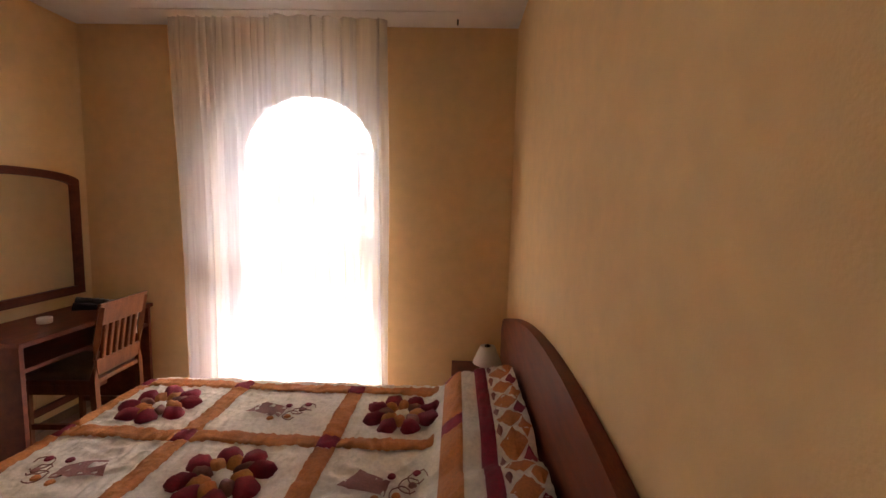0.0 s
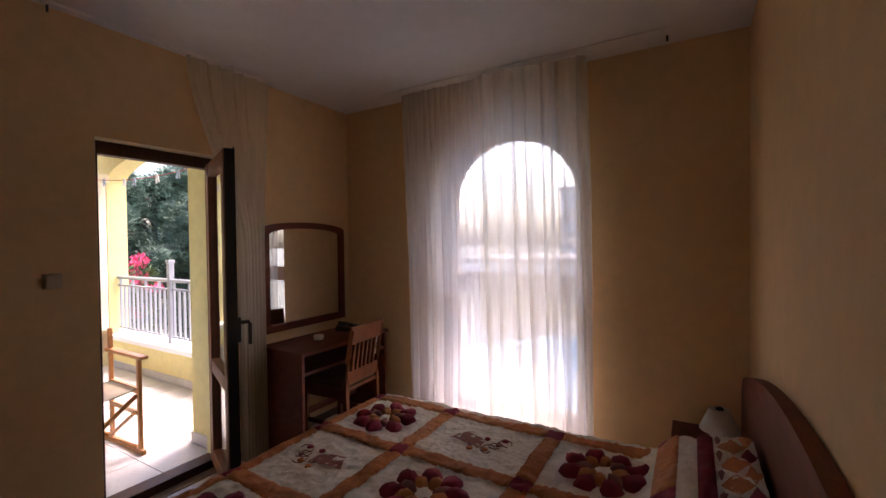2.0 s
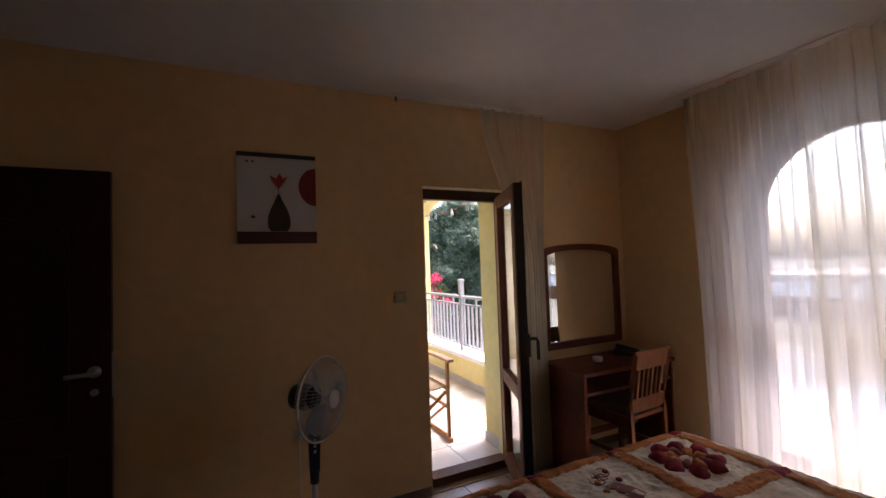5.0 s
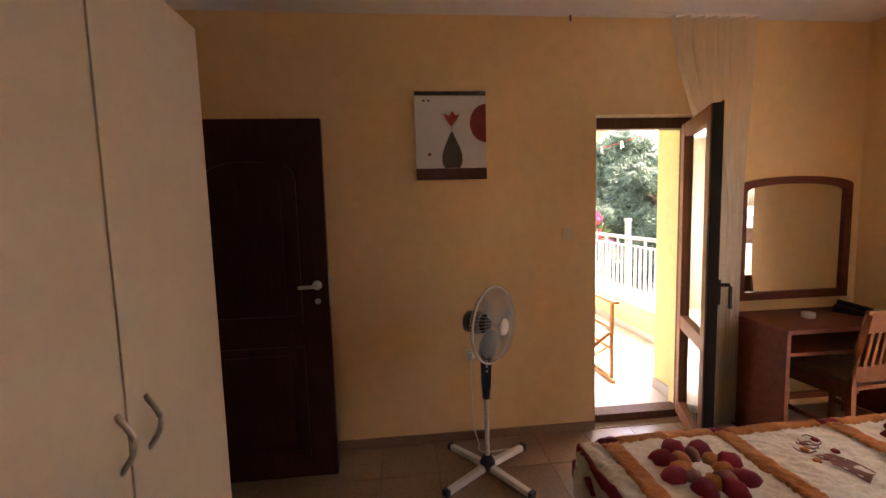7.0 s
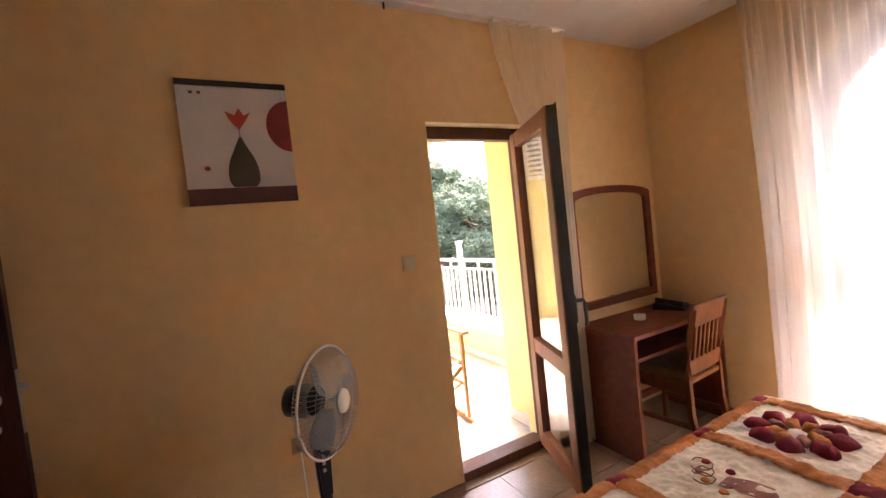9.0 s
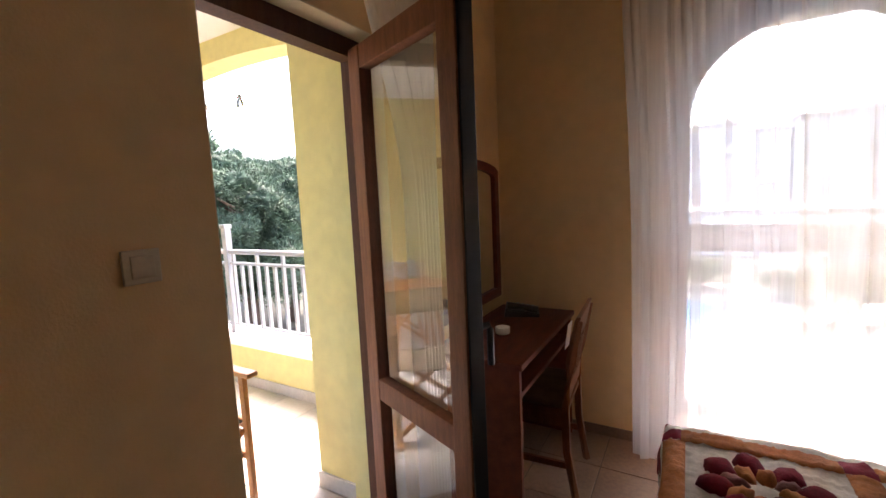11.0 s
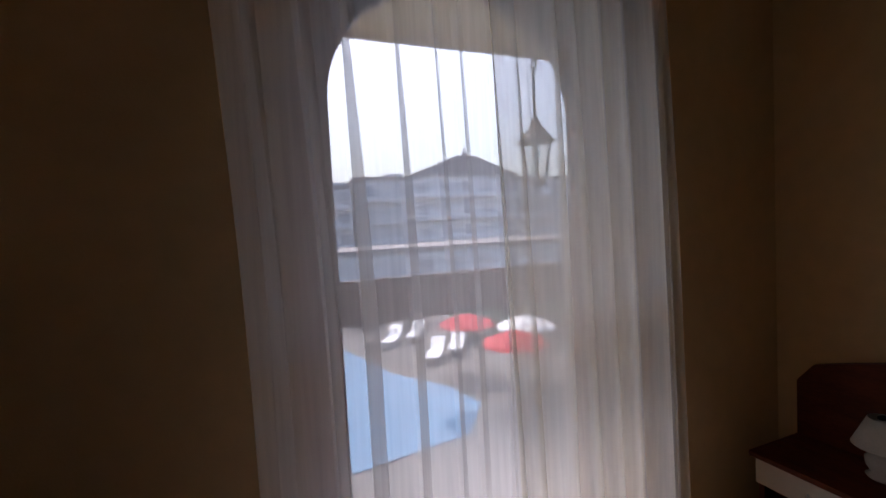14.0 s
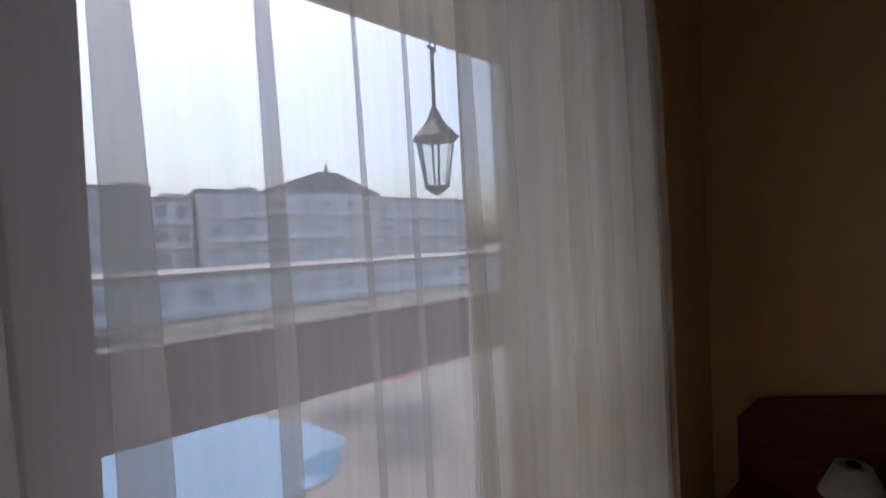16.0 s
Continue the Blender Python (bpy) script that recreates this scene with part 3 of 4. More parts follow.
def flower(cu, cv, turn):
    for k in range(8):
        a = turn + k * math.tau / 8
        petal(cu, cv, a, 0.070, 0.182, 0.046, M_MAROON, 0.034)
    for k in range(8):
        a = turn + (k + 0.5) * math.tau / 8
        petal(cu, cv, a, 0.030, 0.118, 0.032, M_RUST if k % 3 else M_MOTIF, 0.030)


def flower_centre(cu, cv):
    bm = bmesh.new()
    ring = [bm.verts.new(cloth(cu + 0.036 * math.cos(k * math.tau / 12), cv + 0.036 * math.sin(k * math.tau / 12), 0.010)) for k in range(12)]
    top = bm.verts.new(cloth(cu, cv, 0.022))
    for a, b in zip(ring, ring[1:] + ring[:1]):
        bm.faces.new((top, a, b))
    part("flower_centre", bm, M_CREAM, quilt, "cream tufted flower centre", True)


def motif(cu, cv, s):
    """Embroidered bird-and-hearts patch: a plum wedge, stitched scrolls and small blossoms."""
    bm = bmesh.new()
    pts = [(-0.16, -0.02), (-0.10, 0.08), (0.02, 0.03), (0.01, -0.05), (-0.07, -0.03)]
    c = bm.verts.new(cloth(cu - s * 0.06, cv + 0.01, 0.008))
    rim = []
    for (a0, b0), (a1, b1) in zip(pts, pts[1:] + pts[:1]):
        for k in range(4):
            rim.append(bm.verts.new(cloth(cu + s * (a0 + (a1 - a0) * k / 4), cv + b0 + (b1 - b0) * k / 4, 0.004)))
    for a, b in zip(rim, rim[1:] + rim[:1]):
        bm.faces.new((c, a, b))
    part("applique", bm, M_MOTIF, quilt, "plum applique patch", True)
    for k in range(3):
        q = [cloth(cu + s * (0.06 + 0.045 * k * 0.6 + 0.035 * math.cos(t * 0.5)), cv - 0.04 + 0.04 * k + 0.035 * math.sin(t * 0.5), 0.004) for t in range(12)]
        part("stitching", tube(q, 0.0022, 5), M_MOTIF, quilt)
    for k, (a, b) in enumerate(((0.05, -0.05), (0.02, 0.05), (0.10, 0.0), (-0.02, -0.07), (0.11, 0.06))):
        p = cloth(cu + s * a, cv + b, 0.004)
        part("blossom", lathe([(0.016, 0), (0.013, 0.006), (0.0, 0.009)], 10, centre=p), (M_ORANGE, M_MAROON, M_MOTIF)[k % 3], quilt)


CX, CY = (1.262, 1.833, 2.40), (-1.078, -1.573, -2.09)
for i, x in enumerate(CX):
    for j, y in enumerate(CY):
        if (i + j) % 2 == 0:
            flower(x, y, 0.2 + 0.1 * i)
            flower_centre(x, y)
        else:
            motif(x, y, -1 if i == 0 else 1)

# ---- bedside table and lamp ----
ns = thing("nightstand", "mahogany bedside table with a pale drawer front", "nightstand")
part("top", box(2.62, 2.945, -0.62, -0.11, 0.425, 0.447, 0.004), M_MAHOG, ns)
bm = box(2.66, 2.94, -0.605, -0.585, 0.0, 0.425)
box(2.66, 2.94, -0.145, -0.125, 0.0, 0.425, bm=bm)
box(2.92, 2.94, -0.585, -0.145, 0.0, 0.425, bm=bm)
box(2.66, 2.92, -0.585, -0.145, 0.10, 0.12, bm=bm)
part("body", bm, M_MAHOG, ns)
d = part("drawer", box(2.640, 2.66, -0.605, -0.125, 0.315, 0.42, 0.003), M_WARD, ns, "pale laminate drawer front")
part("handle", tube([(2.64, -0.42, 0.365), (2.618, -0.41, 0.365), (2.618, -0.32, 0.365), (2.64, -0.31, 0.365)], 0.005, 8), M_SILVER, d)
lp = thing("table_lamp", "small table lamp with a pale fabric shade on the nightstand", "lamp", m=pose(2.835, -0.44, 0.447))
part("base", lathe([(0.045, 0), (0.05, 0.008), (0.035, 0.02), (0.05, 0.045), (0.052, 0.07), (0.03, 0.095), (0.014, 0.105), (0.012, 0.13)], 20), M_CERAM, lp, "round glazed ceramic base", True)
part("shade", lathe([(0.088, 0.115), (0.044, 0.218), (0.042, 0.218), (0.085, 0.115)], 28), M_LAMPC, lp, "pale conical fabric shade", True)
part("finial", lathe([(0.018, 0.216), (0.018, 0.222), (0.004, 0.230)], 12), M_LANT, lp)

# ---- desk, mirror, chair ----
dk = thing("desk", "mahogany writing desk with an open shelf against the wall", "desk")
part("desktop", box(0.013, 0.47, -0.965, -0.03, 0.738, 0.765, 0.004), M_MAHOG, dk)
part("side_panel", box(0.02, 0.455, -0.955, -0.93, 0, 0.738, 0.002), M_MAHOG, dk)
part("side_panel", box(0.02, 0.455, -0.065, -0.04, 0, 0.738, 0.002), M_MAHOG, dk)
part("shelf", box(0.05, 0.45, -0.93, -0.065, 0.60, 0.622, 0.002), M_MAHOG, dk)
part("back_panel", box(0.02, 0.036, -0.93, -0.065, 0.33, 0.738), M_MAHOG, dk)
part("stretcher", box(0.10, 0.13, -0.93, -0.065, 0.17, 0.21, 0.002), M_MAHOG, dk)
mr = thing("wall_mirror", "mirror in an arched mahogany frame above the desk", "mirror")
my0, my1 = -0.918, -0.085
o, i = arch_outline(my0, my1, 0.84, 1.612, 0.062, 24), arch_outline(my0 + 0.055, my1 - 0.055, 0.895, 1.575, 0.050, 24)
part("frame", ring_frame(o, i, 0.024, lambda a, b, c: (0.004 + c, a, b)), M_MAHOG, mr)
part("mirror_glass", extruded(arch_outline(my0 + 0.045, my1 - 0.045, 0.885, 1.58, 0.052, 24), 0.006, lambda a, b, c: (0.008 + c, a, b)), M_MIRROR, mr)
card = thing("paper_card", "white paper card hanging from the desk edge", "card", m=pose(0.474, -0.20, 0.665, 0, 8, 0))
part("sheet", box(0.0, 0.002, -0.05, 0.05, -0.075, 0.075, 0.0005), M_WHITE, card)
ash = thing("ashtray", "small white round ashtray on the desk", "ashtray", m=pose(0.24, -0.60, 0.765))
part("bowl", lathe([(0.030, 0), (0.036, 0.004), (0.037, 0.034), (0.031, 0.036), (0.029, 0.012), (0.0, 0.010)], 24), M_WPLAST, ash, "", True)
ph = thing("telephone", "black desk telephone lying on the desk", "telephone", m=pose(0.20, -0.20, 0.765, 0, 0, 20))
bm = bmesh.new()
part("body", extruded([(-0.10, 0), (0.10, 0), (0.10, 0.02), (-0.09, 0.05)], 0.19, lambda a, b, c: (a, c - 0.095, b), bev=0.006), M_BLACK, ph)
bm = tube([(-0.08, -0.065, 0.062), (0.0, -0.065, 0.058), (0.09, -0.065, 0.035)], 0.016, 10, radii=[0.024, 0.014, 0.023])
part("handset", bm, M_BLACK, ph, "", True)
for k in range(12):
    x, y = -0.03 + 0.03 * (k // 3), 0.01 + 0.025 * (k % 3)
    part("key", box(x, x + 0.018, y, y + 0.016, 0.026 - 0.0 + (0.05 - 0.02) * (0.10 - x) / 0.19 - 0.005, 0.026 + (0.05 - 0.02) * (0.10 - x) / 0.19, 0.001), M_GRILLE, ph)


def desk_chair(m):
    """Slatted wooden chair; its front looks along -x of its own axes."""
    c = thing("desk_chair", "cherry wood chair with a slatted back at the desk", "chair", m=m)
    part("seat", box(-0.21, 0.20, -0.20, 0.20, 0.425, 0.455, 0.010), M_CHAIR, c)
    part("cushion", box(-0.205, 0.185, -0.195, 0.195, 0.456, 0.50, 0.018), M_CUSH, c, "brown upholstered seat pad", True)
    for y in (-0.185, 0.185):
        part("leg", tube([(-0.185, y, 0), (-0.18, y, 0.425)], 0.018, 4), M_CHAIR, c)
        pts = [(0.235, y, 0), (0.195, y, 0.25), (0.19, y, 0.45), (0.215, y, 0.68), (0.255, y, 0.885)]
        part("back_post", tube(pts, 0.02, 4, radii=[0.019, 0.023, 0.024, 0.022, 0.018]), M_CHAIR, c)
        part("stretcher", box(-0.18, 0.20, y - 0.008, y + 0.008, 0.16, 0.19), M_CHAIR, c)
    def slab(z0, z1, y0, y1):
        fx = lambda z: 0.19 + max(0, z - 0.45) ** 1.5 * 0.215
        return extruded([(y0, z0), (y1, z0), (y1, z1), (y0, z1)], 0.02, lambda a, b, cc: (fx(b) + cc - 0.01, a, b), bev=0.003)
    part("top_rail", slab(0.77, 0.905, -0.20, 0.20), M_CHAIR, c)
    part("lower_rail", slab(0.48, 0.57, -0.185, 0.185), M_CHAIR, c)
    for k in range(6):
        y = -0.125 + 0.05 * k
        part("slat", slab(0.565, 0.775, y - 0.013, y + 0.013), M_CHAIR, c)
    for a, b in ((-0.2, -0.17), (0.17, 0.2)):
        part("apron", box(-0.19, 0.19, a + 0.005, b - 0.005, 0.37, 0.425), M_CHAIR, c)
    return c


desk_chair(pose(0.365, -0.487, 0.0, 0, 0, 4))

# ---- pedestal fan ----
fan = thing("pedestal_fan", "white and navy pedestal fan on a cross base", "fan", m=pose(0.350, -2.715, 0.0))
part("pole", tube([(0, 0, 0.05), (0, 0, 0.48)], 0.014, 16), M_WPLAST, fan, "white metal pole", True)
part("hub", lathe([(0.045, 0.03), (0.045, 0.06), (0.03, 0.085), (0.022, 0.10)], 18), M_NAVY, fan, "navy plastic hub", True)
for a in (35, 125, 215, 305):
    ca, sa = math.cos(radians(a)), math.sin(radians(a))
    g = extruded([(0.03, 0.012), (0.315, 0.0), (0.315, 0.032), (0.03, 0.052)], 0.036, lambda p, q, c: (p, c - 0.018, q), bev=0.004)
    g.transform(pose(0, 0, 0, 0, 0, a))
    leg = part("leg", g, M_WPLAST, fan)
    g = box(0.305, 0.33, -0.021, 0.021, 0.0, 0.036, 0.003)
    g.transform(pose(0, 0, 0, 0, 0, a))
    part("foot_cap", g, M_NAVY, leg, "navy end cap")
part("collar", lathe([(0.023, 0.44), (0.024, 0.50), (0.019, 0.51)], 16), M_NAVY, fan, "", True)
g = extruded([(-0.024, 0.50), (0.024, 0.50), (0.033, 0.74), (-0.030, 0.76)], 0.05, lambda p, q, c: (c - 0.025, p, q), bev=0.008)
cb = part("control_box", g, M_NAVY, fan, "navy control column with buttons")
for k in range(4):
    part("button", box(0.025, 0.031, -0.006, 0.006, 0.60 + 0.028 * k, 0.614 + 0.028 * k, 0.002), M_WPLAST, cb)
head = new("head")
head.parent = fan
head.matrix_basis = pose(-0.015, 0.035, 0.862, 0, 0, 47)
# the head blows along its own +x
part("motor", (lambda b: (b.transform(Matrix.Rotation(radians(90), 4, "Y")), b)[1])(lathe([(0.03, -0.17), (0.062, -0.15), (0.068, -0.08), (0.05, -0.02)], 20)), M_BLACK, head, "black motor housing", True)
part("centre_cap", (lambda b: (b.transform(Matrix.Rotation(radians(90), 4, "Y")), b)[1])(lathe([(0.048, 0.082), (0.046, 0.092), (0.0, 0.096)], 24)), M_WPLAST, head, "round white centre badge", True)
R = 0.215
bm = tube([(0.02, R * math.cos(k * math.tau / 48), R * math.sin(k * math.tau / 48)) for k in range(49)], 0.006, 6)
part("grille_rim", bm, M_WPLAST, head, "white grille rim", True)
for side, nm in ((1, "front_grille"), (-1, "rear_grille")):
    bm = bmesh.new()
    for k in range(66):
        a = k * math.tau / 66
        pts = []
        for t in range(6):
            r = 0.045 + (R - 0.045) * t / 5
            x = 0.02 + side * 0.062 * math.sqrt(max(0, 1 - (t / 5) ** 3))
            b2 = a + side * 0.22 * t / 5
            pts.append((x, r * math.cos(b2), r * math.sin(b2)))
        tube(pts, 0.0016, 3, bm)
    for r in (0.11, 0.17):
        x = 0.02 + side * 0.062 * math.sqrt(1 - ((r - 0.045) / (R - 0.045)) ** 3)
        tube([(x, r * math.cos(k * math.tau / 36), r * math.sin(k * math.tau / 36)) for k in range(37)], 0.0013, 4, bm)
    tagged(part(nm, bm, M_GRILLE, head), "pale radial wires of the guard")
for k in range(3):
    bm = bmesh.new()
    grid = []
    for i in range(7):
        r = 0.03 + 0.15 * i / 6
        wd = 0.95 * math.sin(math.pi * (0.25 + 0.6 * i / 6))
        grid.append([bm.verts.new((0.02 + 0.05 * (j / 6 - 0.5), r * math.cos(k * 2.094 + wd * (j / 6 - 0.5)), r * math.sin(k * 2.094 + wd * (j / 6 - 0.5)))) for j in range(7)])
    for i in range(6):
        for j in range(6):
            bm.faces.new((grid[i][j], grid[i + 1][j], grid[i + 1][j + 1], grid[i][j + 1]))
    bmesh.ops.solidify(bm, geom=list(bm.faces), thickness=0.002)
    part("blade", bm, M_BLADE, head, "grey-blue plastic blade", True)
cable = tagged(part("power_cable", tube([(0.30, -2.70, 0.06)] + [(0.28 - 0.05 * math.sin(k * 0.5) - 0.018 * k, -2.66 + 0.17 * math.sin(k * 0.42) * (1 - k / 18), 0.006) for k in range(1, 13)] + [(0.03, -2.74, 0.10), (0.02, -2.745, 0.40), (0.03, -2.748, 0.55)], 0.004, 6), M_WPLAST, None, "", True), "thin white power cable looped on the floor", "cable")


# ---- on the walls ----
pic = thing("wall_picture", "unframed print of a vase, tulip and red disc", "picture", m=pose(0.012, -2.838, 1.963))
def flat(pts, off, mat, nm, lab=""):
    return part(nm, extruded(pts, 0.002, lambda a, b, c: (off + c, a, b)), mat, pic, lab)


part("panel", box(-0.008, 0.006, -0.218, 0.218, -0.265, 0.265, 0.002), M_CANV1, pic, "off-white printed panel")
M_VASE = material("dark_olive_print", (0.085, 0.066, 0.048), 0.8, var=0.12, scale=16)
M_BROWN = material("brown_print", (0.12, 0.045, 0.035), 0.8, var=0.12, scale=16)
M_DISC = material("brick_red_print", (0.26, 0.028, 0.025), 0.8, var=0.15, scale=14)
M_TULIP = material("red_print", (0.42, 0.05, 0.03), 0.8, var=0.15, scale=20)
flat([(-0.218, 0.240), (0.218, 0.240), (0.218, 0.265), (-0.218, 0.265)], 0.0065, M_BLACK, "top_band", "black band")
flat([(-0.218, -0.265), (0.218, -0.265), (0.218, -0.195), (-0.218, -0.195)], 0.0065, M_BROWN, "bottom_band", "brown band")
v = [(0.01, 0.025), (0.0, 0.025)] + [(-0.0 - 0.055 * math.sin(math.pi * t / 12 * 0.5 + 0.0) ** 1.3 - 0.01 * math.sin(math.pi * t / 12), 0.02 - 0.19 * t / 12) for t in range(1, 13)] + [(-0.04, -0.193), (0.05, -0.193)]
v += [(0.01 - (a - 0.0), b) for a, b in v[2:14][::-1]]
flat(v, 0.0066, M_VASE, "vase", "dark tapering vase")
flat([(0.005, 0.055), (0.02, 0.075), (0.038, 0.10), (0.058, 0.135), (0.03, 0.118), (0.012, 0.15), (-0.008, 0.118), (-0.045, 0.135), (-0.03, 0.10), (-0.012, 0.075)], 0.0066, M_TULIP, "tulip", "red tulip head")
flat([(0.0035, 0.02), (0.0065, 0.02), (0.0065, 0.06), (0.0035, 0.06)], 0.0072, M_VASE, "stem")
flat([(0.2175, -0.025)] + [(0.2175 - 0.10 * math.sin(math.pi * k / 16), 0.075 - 0.115 * math.cos(math.pi * k / 16)) for k in range(17)] + [(0.2175, 0.19)], 0.0066, M_DISC, "disc", "brick red half disc")
flat([(-0.135 + 0.012 * math.cos(k), -0.11 + 0.010 * math.sin(k)) for k in (0, 1, 2, 3, 4, 5, 6)], 0.0066, M_DISC, "dot")
for y in (-0.17, -0.14):
    flat([(y, 0.205), (y + 0.014, 0.205), (y + 0.014, 0.216), (y, 0.216)], 0.0066, M_BROWN, "mark")


def switch(y, z, label, rocker):
    s = thing("light_switch" if rocker else "wall_socket", label, "switch" if rocker else "socket", m=pose(0.0, y, z))
    part("plate", box(0, 0.010, -0.038, 0.038, -0.038, 0.038, 0.003), M_CREAMPL, s)
    if rocker:
        part("rocker", box(0.010, 0.015, -0.024, 0.024, -0.025, 0.025, 0.002), M_CREAMPL, s)
    else:
        part("plug", tube([(0.010, 0, 0), (0.05, 0, 0)], 0.020, 14), M_WPLAST, s, "", True)


switch(-2.092, 1.335, "cream plastic light switch on the wall", True)
switch(-2.745, 0.575, "cream wall socket with a plug in it", False)


# ---- curtains ----
def curtain(nm, label, f, n, nz, mat, parent=None):
    """A hanging cloth from f(s, h) -> point, s and h from 0 to 1."""
    bm = bmesh.new()
    g = [[bm.verts.new(f(a / n, b / nz)) for b in range(nz + 1)] for a in range(n + 1)]
    for a in range(n):
        for b in range(nz):
            bm.faces.new((g[a][b], g[a + 1][b], g[a + 1][b + 1], g[a][b + 1]))
    ob = part(nm, bm, mat, parent, "", True)
    return tagged(ob, label, "" if parent else "curtain")


def voile_folds(left, right, seed):
    """Knots (cloth share, x, depth) of a cloth whose flat panels end in tucks that lie threefold."""
    rng, x, run, out = random.Random(seed), left, 0.0, []
    while x < right:
        flat_w, tuck = rng.uniform(0.045, 0.115), rng.uniform(0.014, 0.050)
        for dx, dy in ((flat_w, 0.0), (tuck, 0.012), (-tuck, 0.024), (tuck, 0.006)):
            x += dx
            run += abs(dx)
            out.append((run, x, dy))
    k = (right - left) / (x - left)
    return [(0.0, left, 0.0)] + [(r, left + (q - left) * k, d) for r, q, d in out]


FOLDS = voile_folds(0.75, 2.12, 21)


def voile(s, h):
    """Gathered at the rail; below it flat panels alternate with tucks."""
    run = s * FOLDS[-1][0]
    k = 1
    while k < len(FOLDS) - 1 and FOLDS[k][0] < run:
        k += 1
    (r0, x0, d0), (r1, x1, d1) = FOLDS[k - 1], FOLDS[k]
    f = smooth((run - r0) / (r1 - r0)) * 0.6 + 0.4 * (run - r0) / (r1 - r0)
    even = 0.75 + (FOLDS[-1][1] - 0.75) * s
    loose = smooth(h * 1.6)
    x = even + (x0 + (x1 - x0) * f - even) * (0.45 + 0.55 * loose)
    y = -0.165 - (d0 + (d1 - d0) * f) * (0.5 + 0.9 * loose)
    gather = 1 - smooth(h * 3.0)
    ripple = run * 80 + 6 * noise.noise((run * 4, 0.7, 0))
    x += 0.010 * gather * math.sin(ripple)
    y += 0.010 * gather * math.sin(ripple + 1.2)
    x += 0.02 * h * noise.noise((s * 8, h * 1.4, 9.0)) + 0.05 * (1 - s) * loose + 0.03 * h * s
    y += 0.012 * loose * noise.noise((s * 15, h * 1.2, 2.0))
    return (x, min(y, -0.04), 2.665 - h * 2.645)


def dense(s, h):
    z = 2.66 - h * 2.63
    left, right = 1.41 + 0.06 * h, 2.14 + 0.05 * h
    w = s + 0.02 * noise.noise((s * 7, 1.3, 2.0))
    amp = 0.020 + 0.026 * smooth(h * 2)
    ph = 44 * w + 5 * noise.noise((w * 5, 4, 0.4 * h))
    return (left + (right - left) * w + amp * 0.5 * math.sin(ph + 1), -0.225 + 0.07 * w + amp * math.sin(ph), z)


wc = thing("window_curtain", "white sheer voile curtain gathered before the arched window", "curtain")
curtain("voile", "white see-through voile", voile, 900, 26, M_SHEER, wc)
curtain("bunched_voile", "bunched denser folds of voile", dense, 220, 26, M_SHEER2, wc)
rail = tagged(part("curtain_rail", box(0.57, 2.62, -0.24, -0.15, H - 0.005, H), M_CEIL), "white ceiling curtain rail over the window", "curtain rail")
part("end_stop", tube([(2.60, -0.165, H - 0.018), (2.60, -0.165, H - 0.05)], 0.006, 6), M_BLACK, rail)
rail2 = tagged(part("curtain_rail", box(0.04, 0.085, -2.12, -0.87, H - 0.016, H), M_CEIL), "white ceiling curtain rail over the balcony door", "curtain rail")
for y in (-2.10, -0.885):
    part("end_stop", tube([(0.062, y, H - 0.018), (0.062, y, H - 0.05)], 0.006, 6), M_BLACK, rail2)


def door_voile(s, h):
    """Bunched at the rail and swept behind the open door leaf."""
    z = 2.662 - h * 2.64
    k = smooth(h * 2.2)
    left, right = -1.47 + 0.33 * k, -0.90 - 0.07 * k
    amp = 0.02 + 0.012 * k
    w = s + 0.02 * noise.noise((s * 6, 3.0, 0))
    ph = 40 * w + 2 * noise.noise((w * 5, 0.0, h))
    return (0.075 + amp * math.sin(ph), left + (right - left) * w + amp * 0.5 * math.sin(ph + 0.9), z)


dc = curtain("door_curtain", "white sheer curtain swept aside beside the balcony door", door_voile, 170, 24, M_SHEER2)

# ---- the balcony ----
bslab = tagged(part("balcony_floor", box(-4.1, -WT, -4.6, -0.22, -0.25, -0.016), M_BGROUT), "pale square tiles on the balcony floor", "floor", kind="structure")
tagged(part("balcony_ceiling", box(-4.1, -WT, -4.6, -0.22, 2.78, 2.95), M_CEIL), "white plastered balcony ceiling", "ceiling", kind="structure")
tagged(part("wall_pier", box(-0.60, -WT, -1.10, -0.22, -0.3, 2.78), M_YELLOW), "yellow rendered pier beside the balcony door", "wall", kind="structure")
tagged(part("pier_skirting", box(-0.612, -WT, -1.112, -0.50, -0.016, 0.07, 0.003), M_BTILE), "pale tile skirting round the pier", "baseboard", kind="structure")
tagged(part("wall_balcony_arch", wall_with_arch(-4.1, -0.60, -0.3, 2.78, -3.66, -0.605, 0.33, 2.30, 0.31, 0.22, lambda a, b, c: (a, -0.44 + c, b)), M_YELLOW), "yellow rendered parapet wall under a wide arch", "wall", kind="structure")
tagged(part("column", box(-4.10, -3.66, -0.90, -0.445, -0.3, 2.30, 0.01), M_PALE), "pale rendered corner column", "column", kind="structure")
tagged(part("column_capital", box(-4.12, -3.60, -0.94, -0.43, 2.30, 2.40, 0.012), M_PALE), "pale capital on the column", "column", kind="structure")
tagged(part("wall_balcony_west", box(-4.1, -3.88, -4.6, -0.9, -0.3, 2.78), M_YELLOW), "yellow rendered end wall of the balcony", "wall", kind="structure")
# South end is unseen; its wall is kept low to admit more sky light.
tagged(part("wall_unseen_south_low", box(-4.1, -WT, -4.8, -4.6, -0.3, 0.90), M_YELLOW), "yellow rendered end wall of the balcony", "wall", kind="structure")
